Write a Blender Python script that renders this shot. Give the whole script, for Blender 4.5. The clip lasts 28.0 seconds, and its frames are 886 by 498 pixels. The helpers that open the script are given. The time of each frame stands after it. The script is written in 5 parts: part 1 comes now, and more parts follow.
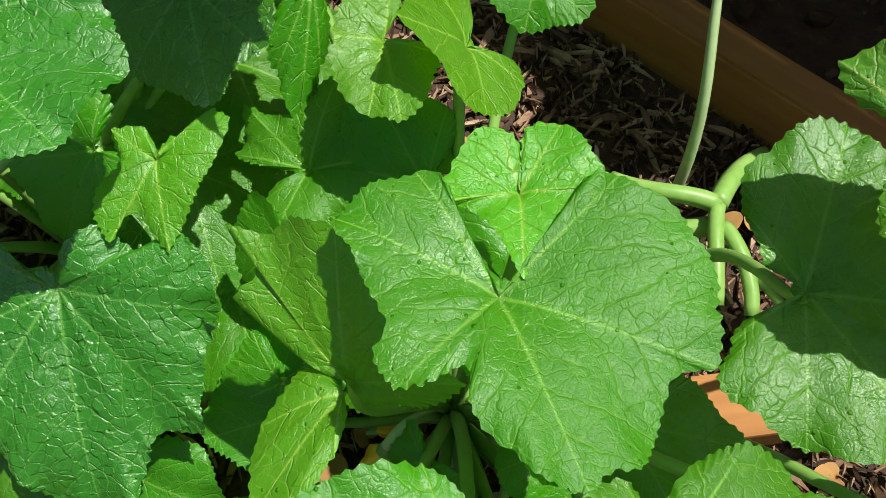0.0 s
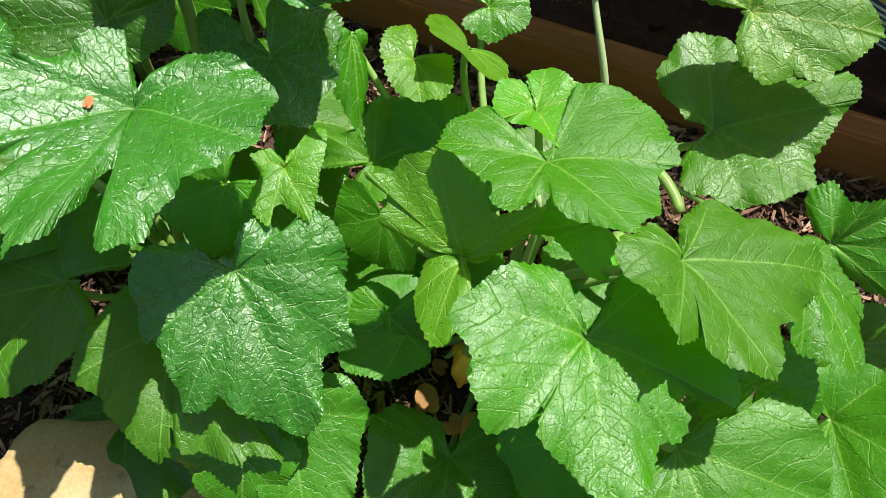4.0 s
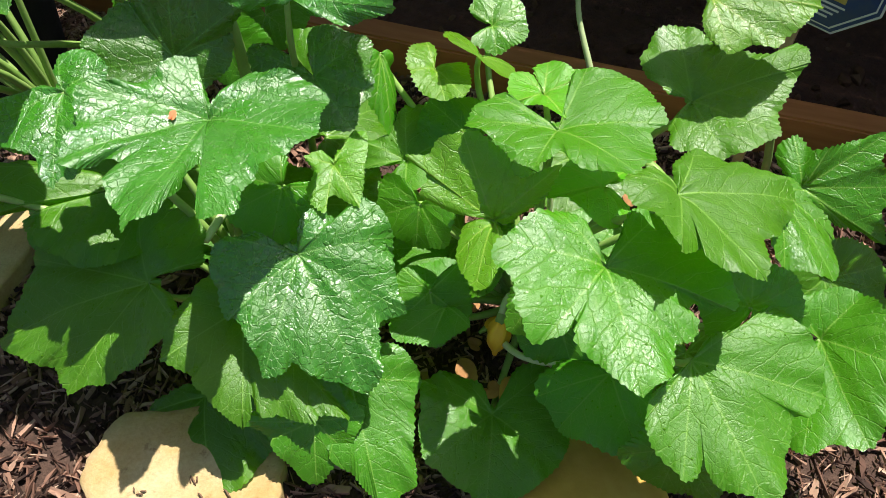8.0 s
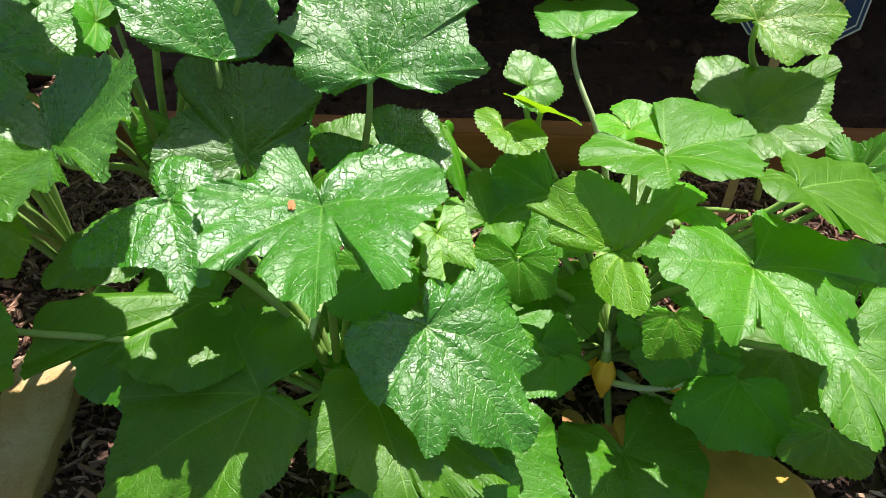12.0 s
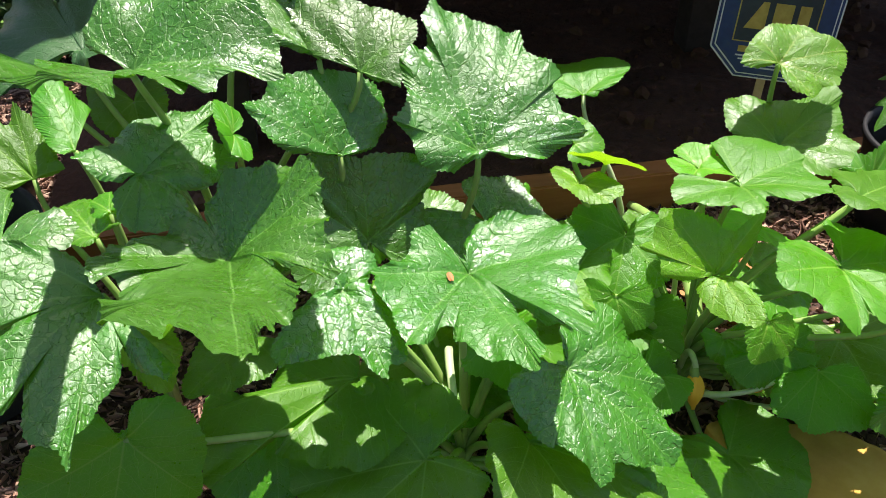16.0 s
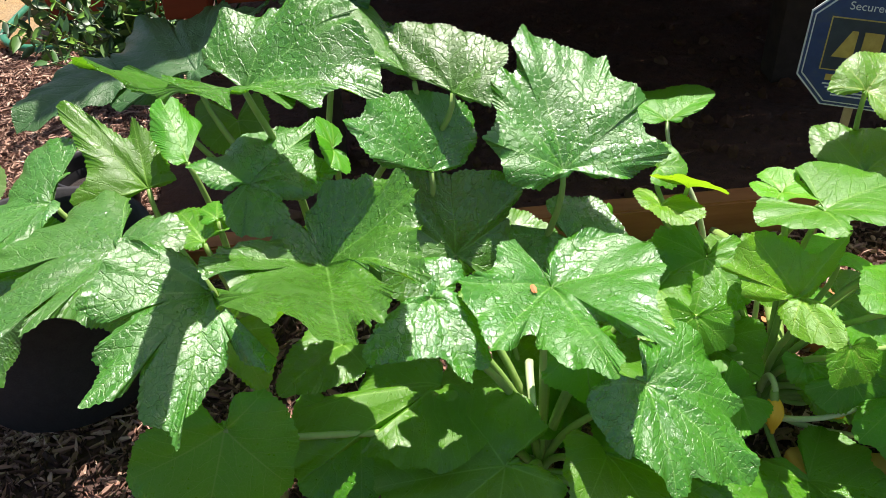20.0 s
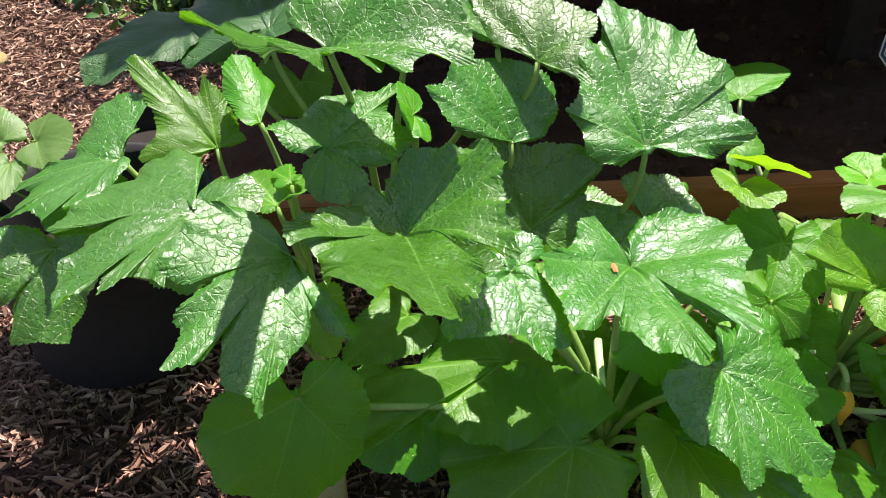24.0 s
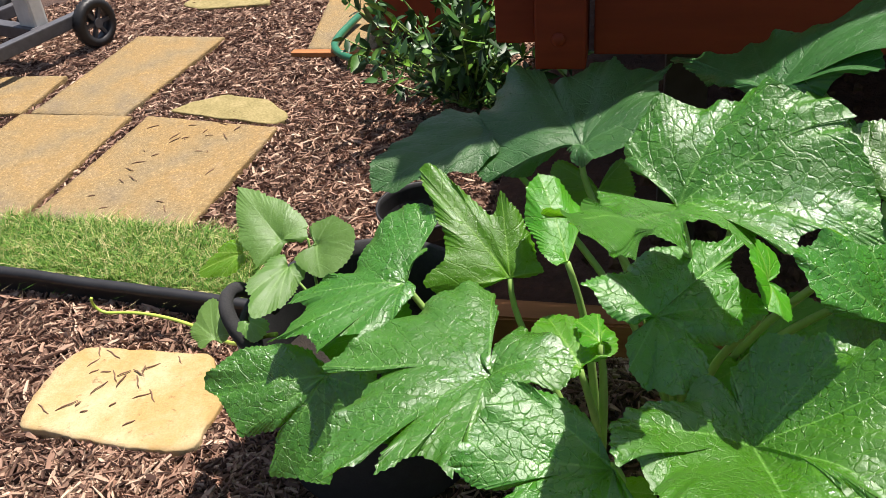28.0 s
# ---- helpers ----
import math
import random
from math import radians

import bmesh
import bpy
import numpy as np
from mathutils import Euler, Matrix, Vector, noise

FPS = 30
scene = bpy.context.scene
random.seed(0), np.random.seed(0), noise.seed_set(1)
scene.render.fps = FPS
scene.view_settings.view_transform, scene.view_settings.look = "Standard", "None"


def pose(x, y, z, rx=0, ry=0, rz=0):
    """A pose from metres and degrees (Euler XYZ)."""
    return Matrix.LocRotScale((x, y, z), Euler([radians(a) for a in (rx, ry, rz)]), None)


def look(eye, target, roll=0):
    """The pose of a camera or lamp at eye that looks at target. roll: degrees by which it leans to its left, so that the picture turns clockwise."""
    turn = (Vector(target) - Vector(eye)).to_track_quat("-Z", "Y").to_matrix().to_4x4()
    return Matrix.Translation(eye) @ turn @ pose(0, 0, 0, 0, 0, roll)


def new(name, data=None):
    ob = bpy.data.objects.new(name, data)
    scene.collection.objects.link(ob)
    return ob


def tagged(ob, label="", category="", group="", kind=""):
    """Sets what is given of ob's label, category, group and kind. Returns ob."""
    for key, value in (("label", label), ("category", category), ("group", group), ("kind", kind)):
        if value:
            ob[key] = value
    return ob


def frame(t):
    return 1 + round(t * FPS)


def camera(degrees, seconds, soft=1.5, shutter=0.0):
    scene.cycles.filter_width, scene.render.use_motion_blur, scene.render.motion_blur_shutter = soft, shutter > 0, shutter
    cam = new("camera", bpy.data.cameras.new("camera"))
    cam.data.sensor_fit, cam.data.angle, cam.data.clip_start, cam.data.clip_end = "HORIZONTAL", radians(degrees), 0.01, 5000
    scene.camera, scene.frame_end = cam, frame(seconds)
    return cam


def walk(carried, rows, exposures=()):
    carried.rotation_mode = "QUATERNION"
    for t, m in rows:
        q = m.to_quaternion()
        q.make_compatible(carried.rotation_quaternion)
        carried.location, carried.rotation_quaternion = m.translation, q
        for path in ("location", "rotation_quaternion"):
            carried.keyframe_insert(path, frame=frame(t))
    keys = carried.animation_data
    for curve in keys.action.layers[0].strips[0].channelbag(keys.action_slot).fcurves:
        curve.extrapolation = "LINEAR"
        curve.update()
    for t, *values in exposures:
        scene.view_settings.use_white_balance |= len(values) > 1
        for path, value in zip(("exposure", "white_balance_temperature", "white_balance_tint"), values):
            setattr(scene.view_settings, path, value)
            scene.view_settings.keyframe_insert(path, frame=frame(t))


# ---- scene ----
cam = camera(53.6, 28.0, 0.8)
PATH = [
    (0.0, 0.0005, -0.0194, 0.9895, 25.020, -3.119, 0.368),
    (0.5, 0.0079, -0.1676, 1.0744, 31.950, -3.408, -0.213),
    (1.0, -0.0525, -0.2422, 1.1061, 31.726, -1.263, -3.051),
    (1.5, -0.1396, -0.2962, 1.1335, 32.920, 2.001, -11.551),
    (2.0, -0.1827, -0.3451, 1.1509, 34.311, 1.704, -13.094),
    (2.5, -0.2143, -0.3869, 1.1515, 34.968, 0.362, -13.675),
    (4.5, -0.2391, -0.3552, 1.1900, 34.744, -2.195, -16.336),
    (5.0, -0.2412, -0.3597, 1.1949, 35.654, -2.061, -16.300),
    (5.5, -0.2207, -0.3836, 1.2234, 40.395, -2.894, -15.106),
    (6.0, -0.1881, -0.4433, 1.1567, 39.000, -4.150, -3.913),
    (6.5, -0.2151, -0.4444, 1.1613, 37.747, -3.546, -1.449),
    (7.0, -0.2795, -0.4743, 1.1760, 38.543, -2.673, -3.493),
    (7.5, -0.3111, -0.5147, 1.2161, 39.400, 0.875, -12.799),
    (8.0, -0.3634, -0.5583, 1.2334, 40.450, 0.371, -20.105),
    (8.5, -0.4327, -0.5640, 1.2420, 42.467, 0.891, -21.594),
    (9.0, -0.4822, -0.5395, 1.2113, 42.724, 0.282, -21.664),
    (9.5, -0.4725, -0.5059, 1.1927, 43.395, 0.814, -19.420),
    (10.0, -0.4891, -0.5194, 1.1959, 43.768, 1.989, -17.702),
    (10.5, -0.6118, -0.5758, 1.2054, 45.463, 2.272, -21.209),
    (11.0, -0.6976, -0.5249, 1.1707, 45.928, 1.171, -25.575),
    (11.5, -0.7286, -0.4700, 1.1770, 47.137, 0.548, -31.002),
    (13.5, -0.8972, -0.2541, 1.1726, 49.859, -0.668, -46.769),
    (14.0, -0.9528, -0.2075, 1.1964, 48.951, 0.037, -48.969),
    (14.5, -1.0249, -0.1963, 1.2154, 49.022, -0.800, -50.397),
    (15.0, -1.0983, -0.1975, 1.2378, 49.653, -0.889, -50.588),
    (15.5, -1.1095, -0.1988, 1.2430, 51.572, 0.390, -49.165),
    (16.0, -1.1150, -0.2037, 1.2462, 52.080, 0.227, -49.512),
    (16.5, -1.1046, -0.2155, 1.2565, 52.322, -0.031, -50.318),
    (17.0, -1.0965, -0.2564, 1.2618, 52.464, 0.046, -50.878),
    (17.5, -1.0917, -0.2857, 1.2680, 52.543, 0.066, -51.774),
    (18.0, -1.1003, -0.2958, 1.2674, 52.817, 0.327, -52.638),
    (18.5, -1.1026, -0.2822, 1.2632, 53.104, 0.307, -53.563),
    (19.0, -1.1138, -0.2605, 1.2704, 53.509, 0.254, -53.587),
    (19.5, -1.1380, -0.2416, 1.2624, 53.877, 1.594, -47.820),
    (20.0, -1.1687, -0.2362, 1.2601, 54.158, 1.916, -44.489),
    (20.5, -1.1879, -0.2310, 1.2651, 54.452, 1.871, -44.277),
    (22.5, -1.1619, -0.1974, 1.2593, 54.060, 2.992, -44.309),
    (23.0, -1.1564, -0.1892, 1.2525, 53.199, 2.462, -44.773),
    (23.5, -1.1797, -0.1847, 1.2526, 51.804, 1.618, -44.594),
    (24.0, -1.2111, -0.1581, 1.2489, 52.151, 0.743, -41.996),
    (24.5, -1.2036, -0.0921, 1.2444, 52.586, 1.406, -40.417),
    (25.0, -1.1614, 0.0305, 1.2561, 53.199, 2.864, -36.136),
    (25.5, -1.1285, 0.0864, 1.2586, 53.542, 2.619, -32.272),
    (26.0, -1.1084, 0.1112, 1.2548, 53.657, 2.830, -30.827),
    (26.5, -1.1201, 0.1130, 1.2617, 54.246, 4.153, -28.598),
    (27.0, -1.1399, 0.1258, 1.2689, 54.591, 4.730, -26.868),
    (27.5, -1.1479, 0.1323, 1.2634, 55.275, 5.135, -26.124),
    (28.0, -1.1493, 0.1383, 1.2569, 55.155, 4.688, -26.874),
]
walk(cam, [(t, pose(x, y, z, rx, ry, rz)) for t, x, y, z, rx, ry, rz in PATH],
     [(0.0, 0.58, 6500, -4), (4.5, 0.80, 6500, 6), (10.0, 1.00, 6500, 12), (14.0, 1.13, 6500, 14), (18.0, 1.28, 6500, 20), (24.0, 1.22, 6500, 20), (25.0, 1.00, 6500, 17), (28.0, 0.95, 6500, 15)])

# ---- light ----
SUN = Vector((0.30, 0.13, 1.0)).normalized()
world = bpy.data.worlds.new("sky")
scene.world = world
world.use_nodes = True
wn = world.node_tree.nodes
sky = wn.new("ShaderNodeTexSky")
sky.sky_type, sky.sun_disc = "NISHITA", False
sky.ozone_density, sky.dust_density = 0.4, 2.0
sky.sun_elevation, sky.sun_rotation = math.asin(SUN.z), math.atan2(SUN.x, SUN.y)
world.node_tree.links.new(sky.outputs[0], wn["Background"].inputs[0])
wn["Background"].inputs[1].default_value = 0.064
sun_lamp = bpy.data.lights.new("sun", "SUN")
sun_lamp.energy, sun_lamp.angle, sun_lamp.color = 4.9, radians(0.55), (1.0, 0.95, 0.86)
new("sun", sun_lamp).matrix_world = look(SUN * 20, (0, 0, 0))


# ---- materials ----
def mat(name, rough=0.6, metal=0.0, spec=0.5):
    m = bpy.data.materials.new(name)
    m.use_nodes = True
    n, l = m.node_tree.nodes, m.node_tree.links
    b = n["Principled BSDF"]
    b.inputs["Roughness"].default_value, b.inputs["Metallic"].default_value = rough, metal
    b.inputs["Specular IOR Level"].default_value = spec
    return m, n, l, b


def ramp(n, l, fac, stops):
    r = n.new("ShaderNodeValToRGB")
    while len(r.color_ramp.elements) < len(stops):
        r.color_ramp.elements.new(0.5)
    for e, (p, c) in zip(r.color_ramp.elements, stops):
        e.position, e.color = p, (*c, 1) if len(c) == 3 else c
    l.new(fac, r.inputs[0])
    return r.outputs[0]


def noise_tex(n, l, scale, detail=4, vector=None, rough=0.55):
    t = n.new("ShaderNodeTexNoise")
    t.inputs["Scale"].default_value, t.inputs["Detail"].default_value, t.inputs["Roughness"].default_value = scale, detail, rough
    if vector is None:
        vector = n.new("ShaderNodeTexCoord").outputs["Object"]
    l.new(vector, t.inputs["Vector"])
    return t.outputs["Fac"]


def math_node(n, l, op, a, b=None, clamp=False):
    t = n.new("ShaderNodeMath")
    t.operation, t.use_clamp = op, clamp
    for i, v in enumerate((a, b)):
        if v is None:
            continue
        if isinstance(v, (int, float)):
            t.inputs[i].default_value = v
        else:
            l.new(v, t.inputs[i])
    return t.outputs[0]


def mixc(n, l, fac, a, b, mode="MIX"):
    t = n.new("ShaderNodeMix")
    t.data_type, t.blend_type = "RGBA", mode
    for s, v in ((t.inputs["Factor"], fac), (t.inputs["A"], a), (t.inputs["B"], b)):
        if isinstance(v, (int, float)):
            s.default_value = v
        elif isinstance(v, tuple):
            s.default_value = (*v, 1)
        else:
            l.new(v, s)
    return t.outputs["Result"]


def bump(n, l, b, height, strength, dist, normal=None):
    t = n.new("ShaderNodeBump")
    t.inputs["Strength"].default_value, t.inputs["Distance"].default_value = strength, dist
    l.new(height, t.inputs["Height"])
    if normal is not None:
        l.new(normal, t.inputs["Normal"])
    if b is not None:
        l.new(t.outputs[0], b.inputs["Normal"])
    return t.outputs[0]


def attr(n, name):
    a = n.new("ShaderNodeAttribute")
    a.attribute_name = name
    return a.outputs["Fac"]


def leaf_material(name, base, dark, vein, back, gloss, wet, relief=0.44, thin=0.36, shine=0.58, lean_most=110.0):
    """A squash leaf: thin main and side veins from the blade's own vein distances, a net of fine veins with puckers between, grain, water."""
    m, n, l, b = mat(name, gloss, 0.0, shine)
    vd, vl, edge = attr(n, "vein_distance"), attr(n, "vein_length"), attr(n, "rim")
    info = n.new("ShaderNodeObjectInfo")
    raw = n.new("ShaderNodeTexCoord").outputs["Object"]
    # every blade draws its own net
    shift = n.new("ShaderNodeVectorMath")
    shift.operation = "ADD"
    l.new(raw, shift.inputs[0])
    l.new(math_node(n, l, "MULTIPLY", info.outputs["Random"], 7.0), shift.inputs[1])
    co = shift.outputs[0]
    wob = noise_tex(n, l, 24, 3, co)
    wv = math_node(n, l, "MULTIPLY", math_node(n, l, "SUBTRACT", wob, 0.5), 0.030)
    # side veins: chevrons that leave the main vein at about forty degrees
    chev = math_node(n, l, "ADD", math_node(n, l, "SUBTRACT", vl, math_node(n, l, "MULTIPLY", vd, 0.95)), wv)
    saw = math_node(n, l, "ABSOLUTE", math_node(n, l, "SUBTRACT", math_node(n, l, "FRACT", math_node(n, l, "MULTIPLY", chev, 34.0)), 0.5))
    side = math_node(n, l, "SUBTRACT", 1.0, math_node(n, l, "MULTIPLY", saw, 34.0), True)
    main = math_node(n, l, "SUBTRACT", 1.15, math_node(n, l, "DIVIDE", vd, math_node(n, l, "ADD", 0.0007, math_node(n, l, "MULTIPLY", math_node(n, l, "SUBTRACT", 1.0, edge), 0.0013))), True)
    dist = n.new("ShaderNodeVectorMath")
    dist.operation = "ADD"
    nz = n.new("ShaderNodeTexNoise")
    nz.inputs["Scale"].default_value = 70
    l.new(co, nz.inputs["Vector"])
    sc = n.new("ShaderNodeVectorMath")
    sc.operation = "SCALE"
    sc.inputs[3].default_value = 0.010
    l.new(nz.outputs["Color"], sc.inputs[0])
    l.new(co, dist.inputs[0])
    l.new(sc.outputs[0], dist.inputs[1])

    def cells(scale):
        v = n.new("ShaderNodeTexVoronoi")
        v.feature, v.inputs["Scale"].default_value = "DISTANCE_TO_EDGE", scale
        l.new(dist.outputs[0], v.inputs["Vector"])
        return v.outputs["Distance"]

    coarse, small = cells(100), cells(260)
    net = math_node(n, l, "SUBTRACT", 1.0, math_node(n, l, "MULTIPLY", coarse, 15.0), True)
    net2 = math_node(n, l, "SUBTRACT", 1.0, math_node(n, l, "MULTIPLY", small, 9.0), True)
    blot = noise_tex(n, l, 13, 5, co, 0.62)
    col = mixc(n, l, ramp(n, l, blot, [(0.35, (0, 0, 0)), (0.7, (1, 1, 1))]), dark, base)
    speck = noise_tex(n, l, 260, 3, co)
    col = mixc(n, l, math_node(n, l, "MULTIPLY", ramp(n, l, speck, [(0.42, (1, 1, 1)), (0.62, (0, 0, 0))]), 0.35), col, dark)
    hue = n.new("ShaderNodeHueSaturation")
    l.new(math_node(n, l, "ADD", 0.487, math_node(n, l, "MULTIPLY", info.outputs["Random"], 0.024)), hue.inputs["Hue"])
    l.new(math_node(n, l, "ADD", 0.80, math_node(n, l, "MULTIPLY", info.outputs["Random"], 0.40)), hue.inputs["Value"])
    l.new(col, hue.inputs["Color"])
    col = mixc(n, l, math_node(n, l, "MULTIPLY", net2, 0.10), hue.outputs[0], vein)
    col = mixc(n, l, math_node(n, l, "MULTIPLY", net, 0.24), col, vein)
    col = mixc(n, l, math_node(n, l, "MULTIPLY", side, 0.55), col, vein)
    col = mixc(n, l, math_node(n, l, "MULTIPLY", main, 0.75), col, vein)
    l.new(col, b.inputs["Base Color"])
    # relief: the blade puffs up between its veins
    def pillow(d, k):
        e = math_node(n, l, "SUBTRACT", 1.0, math_node(n, l, "MULTIPLY", d, k), True)
        return math_node(n, l, "SUBTRACT", 1.0, math_node(n, l, "MULTIPLY", e, e))

    height = math_node(n, l, "ADD", math_node(n, l, "MULTIPLY", pillow(coarse, 8.0), 0.34), math_node(n, l, "MULTIPLY", pillow(saw, 13.0), 0.70))
    height = math_node(n, l, "ADD", height, math_node(n, l, "MULTIPLY", pillow(small, 4.5), 0.14))
    height = math_node(n, l, "ADD", height, math_node(n, l, "MULTIPLY", noise_tex(n, l, 48, 4, co), 0.70))
    # every plate between the fine veins leans its own way
    plate = n.new("ShaderNodeTexVoronoi")
    plate.inputs["Scale"].default_value = 100
    l.new(dist.outputs[0], plate.inputs["Vector"])
    arm, lean, dot = (n.new("ShaderNodeVectorMath") for _ in range(3))
    arm.operation, lean.operation, dot.operation = "SUBTRACT", "SUBTRACT", "DOT_PRODUCT"
    l.new(dist.outputs[0], arm.inputs[0])
    l.new(plate.outputs["Position"], arm.inputs[1])
    l.new(plate.outputs["Color"], lean.inputs[0])
    lean.inputs[1].default_value = (0.5, 0.5, 0.5)
    l.new(arm.outputs[0], dot.inputs[0])
    l.new(lean.outputs[0], dot.inputs[1])
    height = math_node(n, l, "ADD", height, math_node(n, l, "MULTIPLY", math_node(n, l, "MULTIPLY", dot.outputs["Value"], lean_most), pillow(coarse, 9.0)))
    nrm = bump(n, l, None, height, 1.0, 0.00098 * relief / 0.44)
    nrm = bump(n, l, None, noise_tex(n, l, 620, 4, co, 0.65), 0.9, 0.00050, nrm)
    # beads of water
    bead = n.new("ShaderNodeTexVoronoi")
    bead.inputs["Scale"].default_value = 150
    l.new(co, bead.inputs["Vector"])
    pick = n.new("ShaderNodeSeparateColor")
    l.new(bead.outputs["Color"], pick.inputs[0])
    few = math_node(n, l, "MULTIPLY", math_node(n, l, "LESS_THAN", pick.outputs[0], 0.30 * wet), math_node(n, l, "GREATER_THAN", noise_tex(n, l, 15, 3, co), 0.50))
    span = math_node(n, l, "ADD", 3.4, math_node(n, l, "MULTIPLY", pick.outputs[1], 4.0))
    drop = math_node(n, l, "MULTIPLY", pillow(math_node(n, l, "MULTIPLY", math_node(n, l, "SUBTRACT", 1.0, math_node(n, l, "MULTIPLY", bead.outputs["Distance"], span), True), 0.5), 2.0), few)
    nrm = bump(n, l, None, drop, 1.0, 0.0016, nrm)
    l.new(nrm, b.inputs["Normal"])
    # a thin film of water lies on the blade in ragged patches, most of all on the shiny old leaves
    film = math_node(n, l, "MULTIPLY", ramp(n, l, noise_tex(n, l, 42, 5, co, 0.65), [(0.44, (0, 0, 0)), (0.48, (1, 1, 1))]), ramp(n, l, noise_tex(n, l, 6.5, 2, co), [(0.45, (0, 0, 0)), (0.55, (1, 1, 1))]))
    patch = noise_tex(n, l, 17, 5, co, 0.65)
    rgh = n.new("ShaderNodeMapRange")
    for i, v in ((1, 0.40), (2, 0.60), (3, gloss + 0.05), (4, gloss - 0.07)):
        rgh.inputs[i].default_value = v
    l.new(patch, rgh.inputs[0])
    r = math_node(n, l, "SUBTRACT", rgh.outputs[0], math_node(n, l, "MULTIPLY", film, 0.13 * wet))
    r = math_node(n, l, "SUBTRACT", r, math_node(n, l, "MULTIPLY", math_node(n, l, "GREATER_THAN", drop, 0.02), 0.45))
    l.new(math_node(n, l, "MAXIMUM", r, 0.06), b.inputs["Roughness"])
    l.new(math_node(n, l, "MULTIPLY", film, 0.45 * wet), b.inputs["Coat Weight"])
    b.inputs["Coat Roughness"].default_value = 0.26
    l.new(nrm, b.inputs["Coat Normal"])
    tr = n.new("ShaderNodeBsdfTranslucent")
    ribs = math_node(n, l, "MAXIMUM", main, math_node(n, l, "MAXIMUM", math_node(n, l, "MULTIPLY", side, 0.6), math_node(n, l, "MULTIPLY", net, 0.35)))
    tcol = mixc(n, l, math_node(n, l, "MULTIPLY", ribs, 0.6), back, (0.5 * back[0], 0.6 * back[1], 0.5 * back[2]))
    l.new(tcol, tr.inputs["Color"])
    mx = n.new("ShaderNodeMixShader")
    mx.inputs[0].default_value = thin
    l.new(b.outputs[0], mx.inputs[1])
    l.new(tr.outputs[0], mx.inputs[2])
    l.new(mx.outputs[0], n["Material Output"].inputs["Surface"])
    return m


LEAF = leaf_material("leaf_green", (0.060, 0.245, 0.004), (0.041, 0.184, 0.003), (0.22, 0.43, 0.06), (0.24, 0.62, 0.006), 0.42, 0.9, 0.34, 0.34, 0.50, 90.0)
LEAF_DEEP = leaf_material("leaf_glossy_green", (0.043, 0.178, 0.006), (0.029, 0.130, 0.005), (0.15, 0.35, 0.06), (0.18, 0.52, 0.006), 0.36, 1.0, 0.40, 0.24, 0.95, 260.0)
# leaf green darkened and blued in colour for three leaves shaded by the deck
LEAF_SHADE = leaf_material("leaf_shade_green", (0.036, 0.14, 0.026), (0.024, 0.10, 0.02), (0.10, 0.22, 0.08), (0.08, 0.32, 0.02), 0.45, 0.4, 0.50, 0.22)
LEAF_YOUNG = leaf_material("leaf_young", (0.10, 0.335, 0.006), (0.07, 0.265, 0.006), (0.32, 0.50, 0.07), (0.38, 0.74, 0.010), 0.40, 0.8)
LEAF_PALE = leaf_material("leaf_yellowing", (0.110, 0.310, 0.008), (0.055, 0.21, 0.006), (0.38, 0.48, 0.10), (0.42, 0.64, 0.015), 0.40, 1.0)
VINE_LEAF = leaf_material("vine_leaf", (0.115, 0.26, 0.045), (0.085, 0.20, 0.035), (0.22, 0.38, 0.11), (0.24, 0.50, 0.05), 0.48, 0.1, 0.14)


def plain(name, stops, scale, rough, bump_s=0.3, bump_d=0.003, spec=0.4, stretch=None, island=0.0, detail=6):
    m, n, l, b = mat(name, rough, 0.0, spec)
    co = n.new("ShaderNodeTexCoord").outputs["Object"]
    if stretch:
        mp = n.new("ShaderNodeMapping")
        mp.inputs["Scale"].default_value = stretch
        l.new(co, mp.inputs["Vector"])
        co = mp.outputs[0]
    f = noise_tex(n, l, scale, detail, co, 0.62)
    f2 = noise_tex(n, l, scale * 0.17, 3, co)
    fac = math_node(n, l, "ADD", math_node(n, l, "MULTIPLY", f, 0.6), math_node(n, l, "MULTIPLY", f2, 0.4))
    if island:
        g = n.new("ShaderNodeNewGeometry")
        fac = math_node(n, l, "ADD", math_node(n, l, "MULTIPLY", fac, 1 - island), math_node(n, l, "MULTIPLY", g.outputs["Random Per Island"], island))
    l.new(ramp(n, l, fac, stops), b.inputs["Base Color"])
    bump(n, l, b, f, bump_s, bump_d)
    return m


STEM = plain("petiole_green", [(0.3, (0.15, 0.29, 0.05)), (0.7, (0.27, 0.39, 0.12))], 60, 0.42, 0.25, 0.001, stretch=(1, 1, 0.2))
STEM_YOUNG = plain("runner_green", [(0.3, (0.30, 0.44, 0.05)), (0.7, (0.42, 0.56, 0.10))], 60, 0.45, 0.2, 0.001)
# nearly black: the shade inside the pots is put into this colour
POT_SOIL = plain("shade_black_potting_soil", [(0.3, (0.006, 0.005, 0.004)), (0.7, (0.025, 0.018, 0.013))], 120, 0.9, 0.8, 0.006)
STONE_GOLD = plain("golden_sandstone", [(0.25, (0.31, 0.16, 0.022)), (0.5, (0.43, 0.245, 0.042)), (0.75, (0.52, 0.33, 0.08))], 22, 0.85, 0.45, 0.004)
STEM_PALE = plain("petiole_pale", [(0.3, (0.34, 0.46, 0.20)), (0.7, (0.50, 0.58, 0.34))], 60, 0.42, 0.25, 0.001)
SOIL = plain("mulch_soil", [(0.3, (0.030, 0.017, 0.012)), (0.55, (0.075, 0.042, 0.030)), (0.75, (0.13, 0.075, 0.055))], 90, 0.9, 0.9, 0.012)
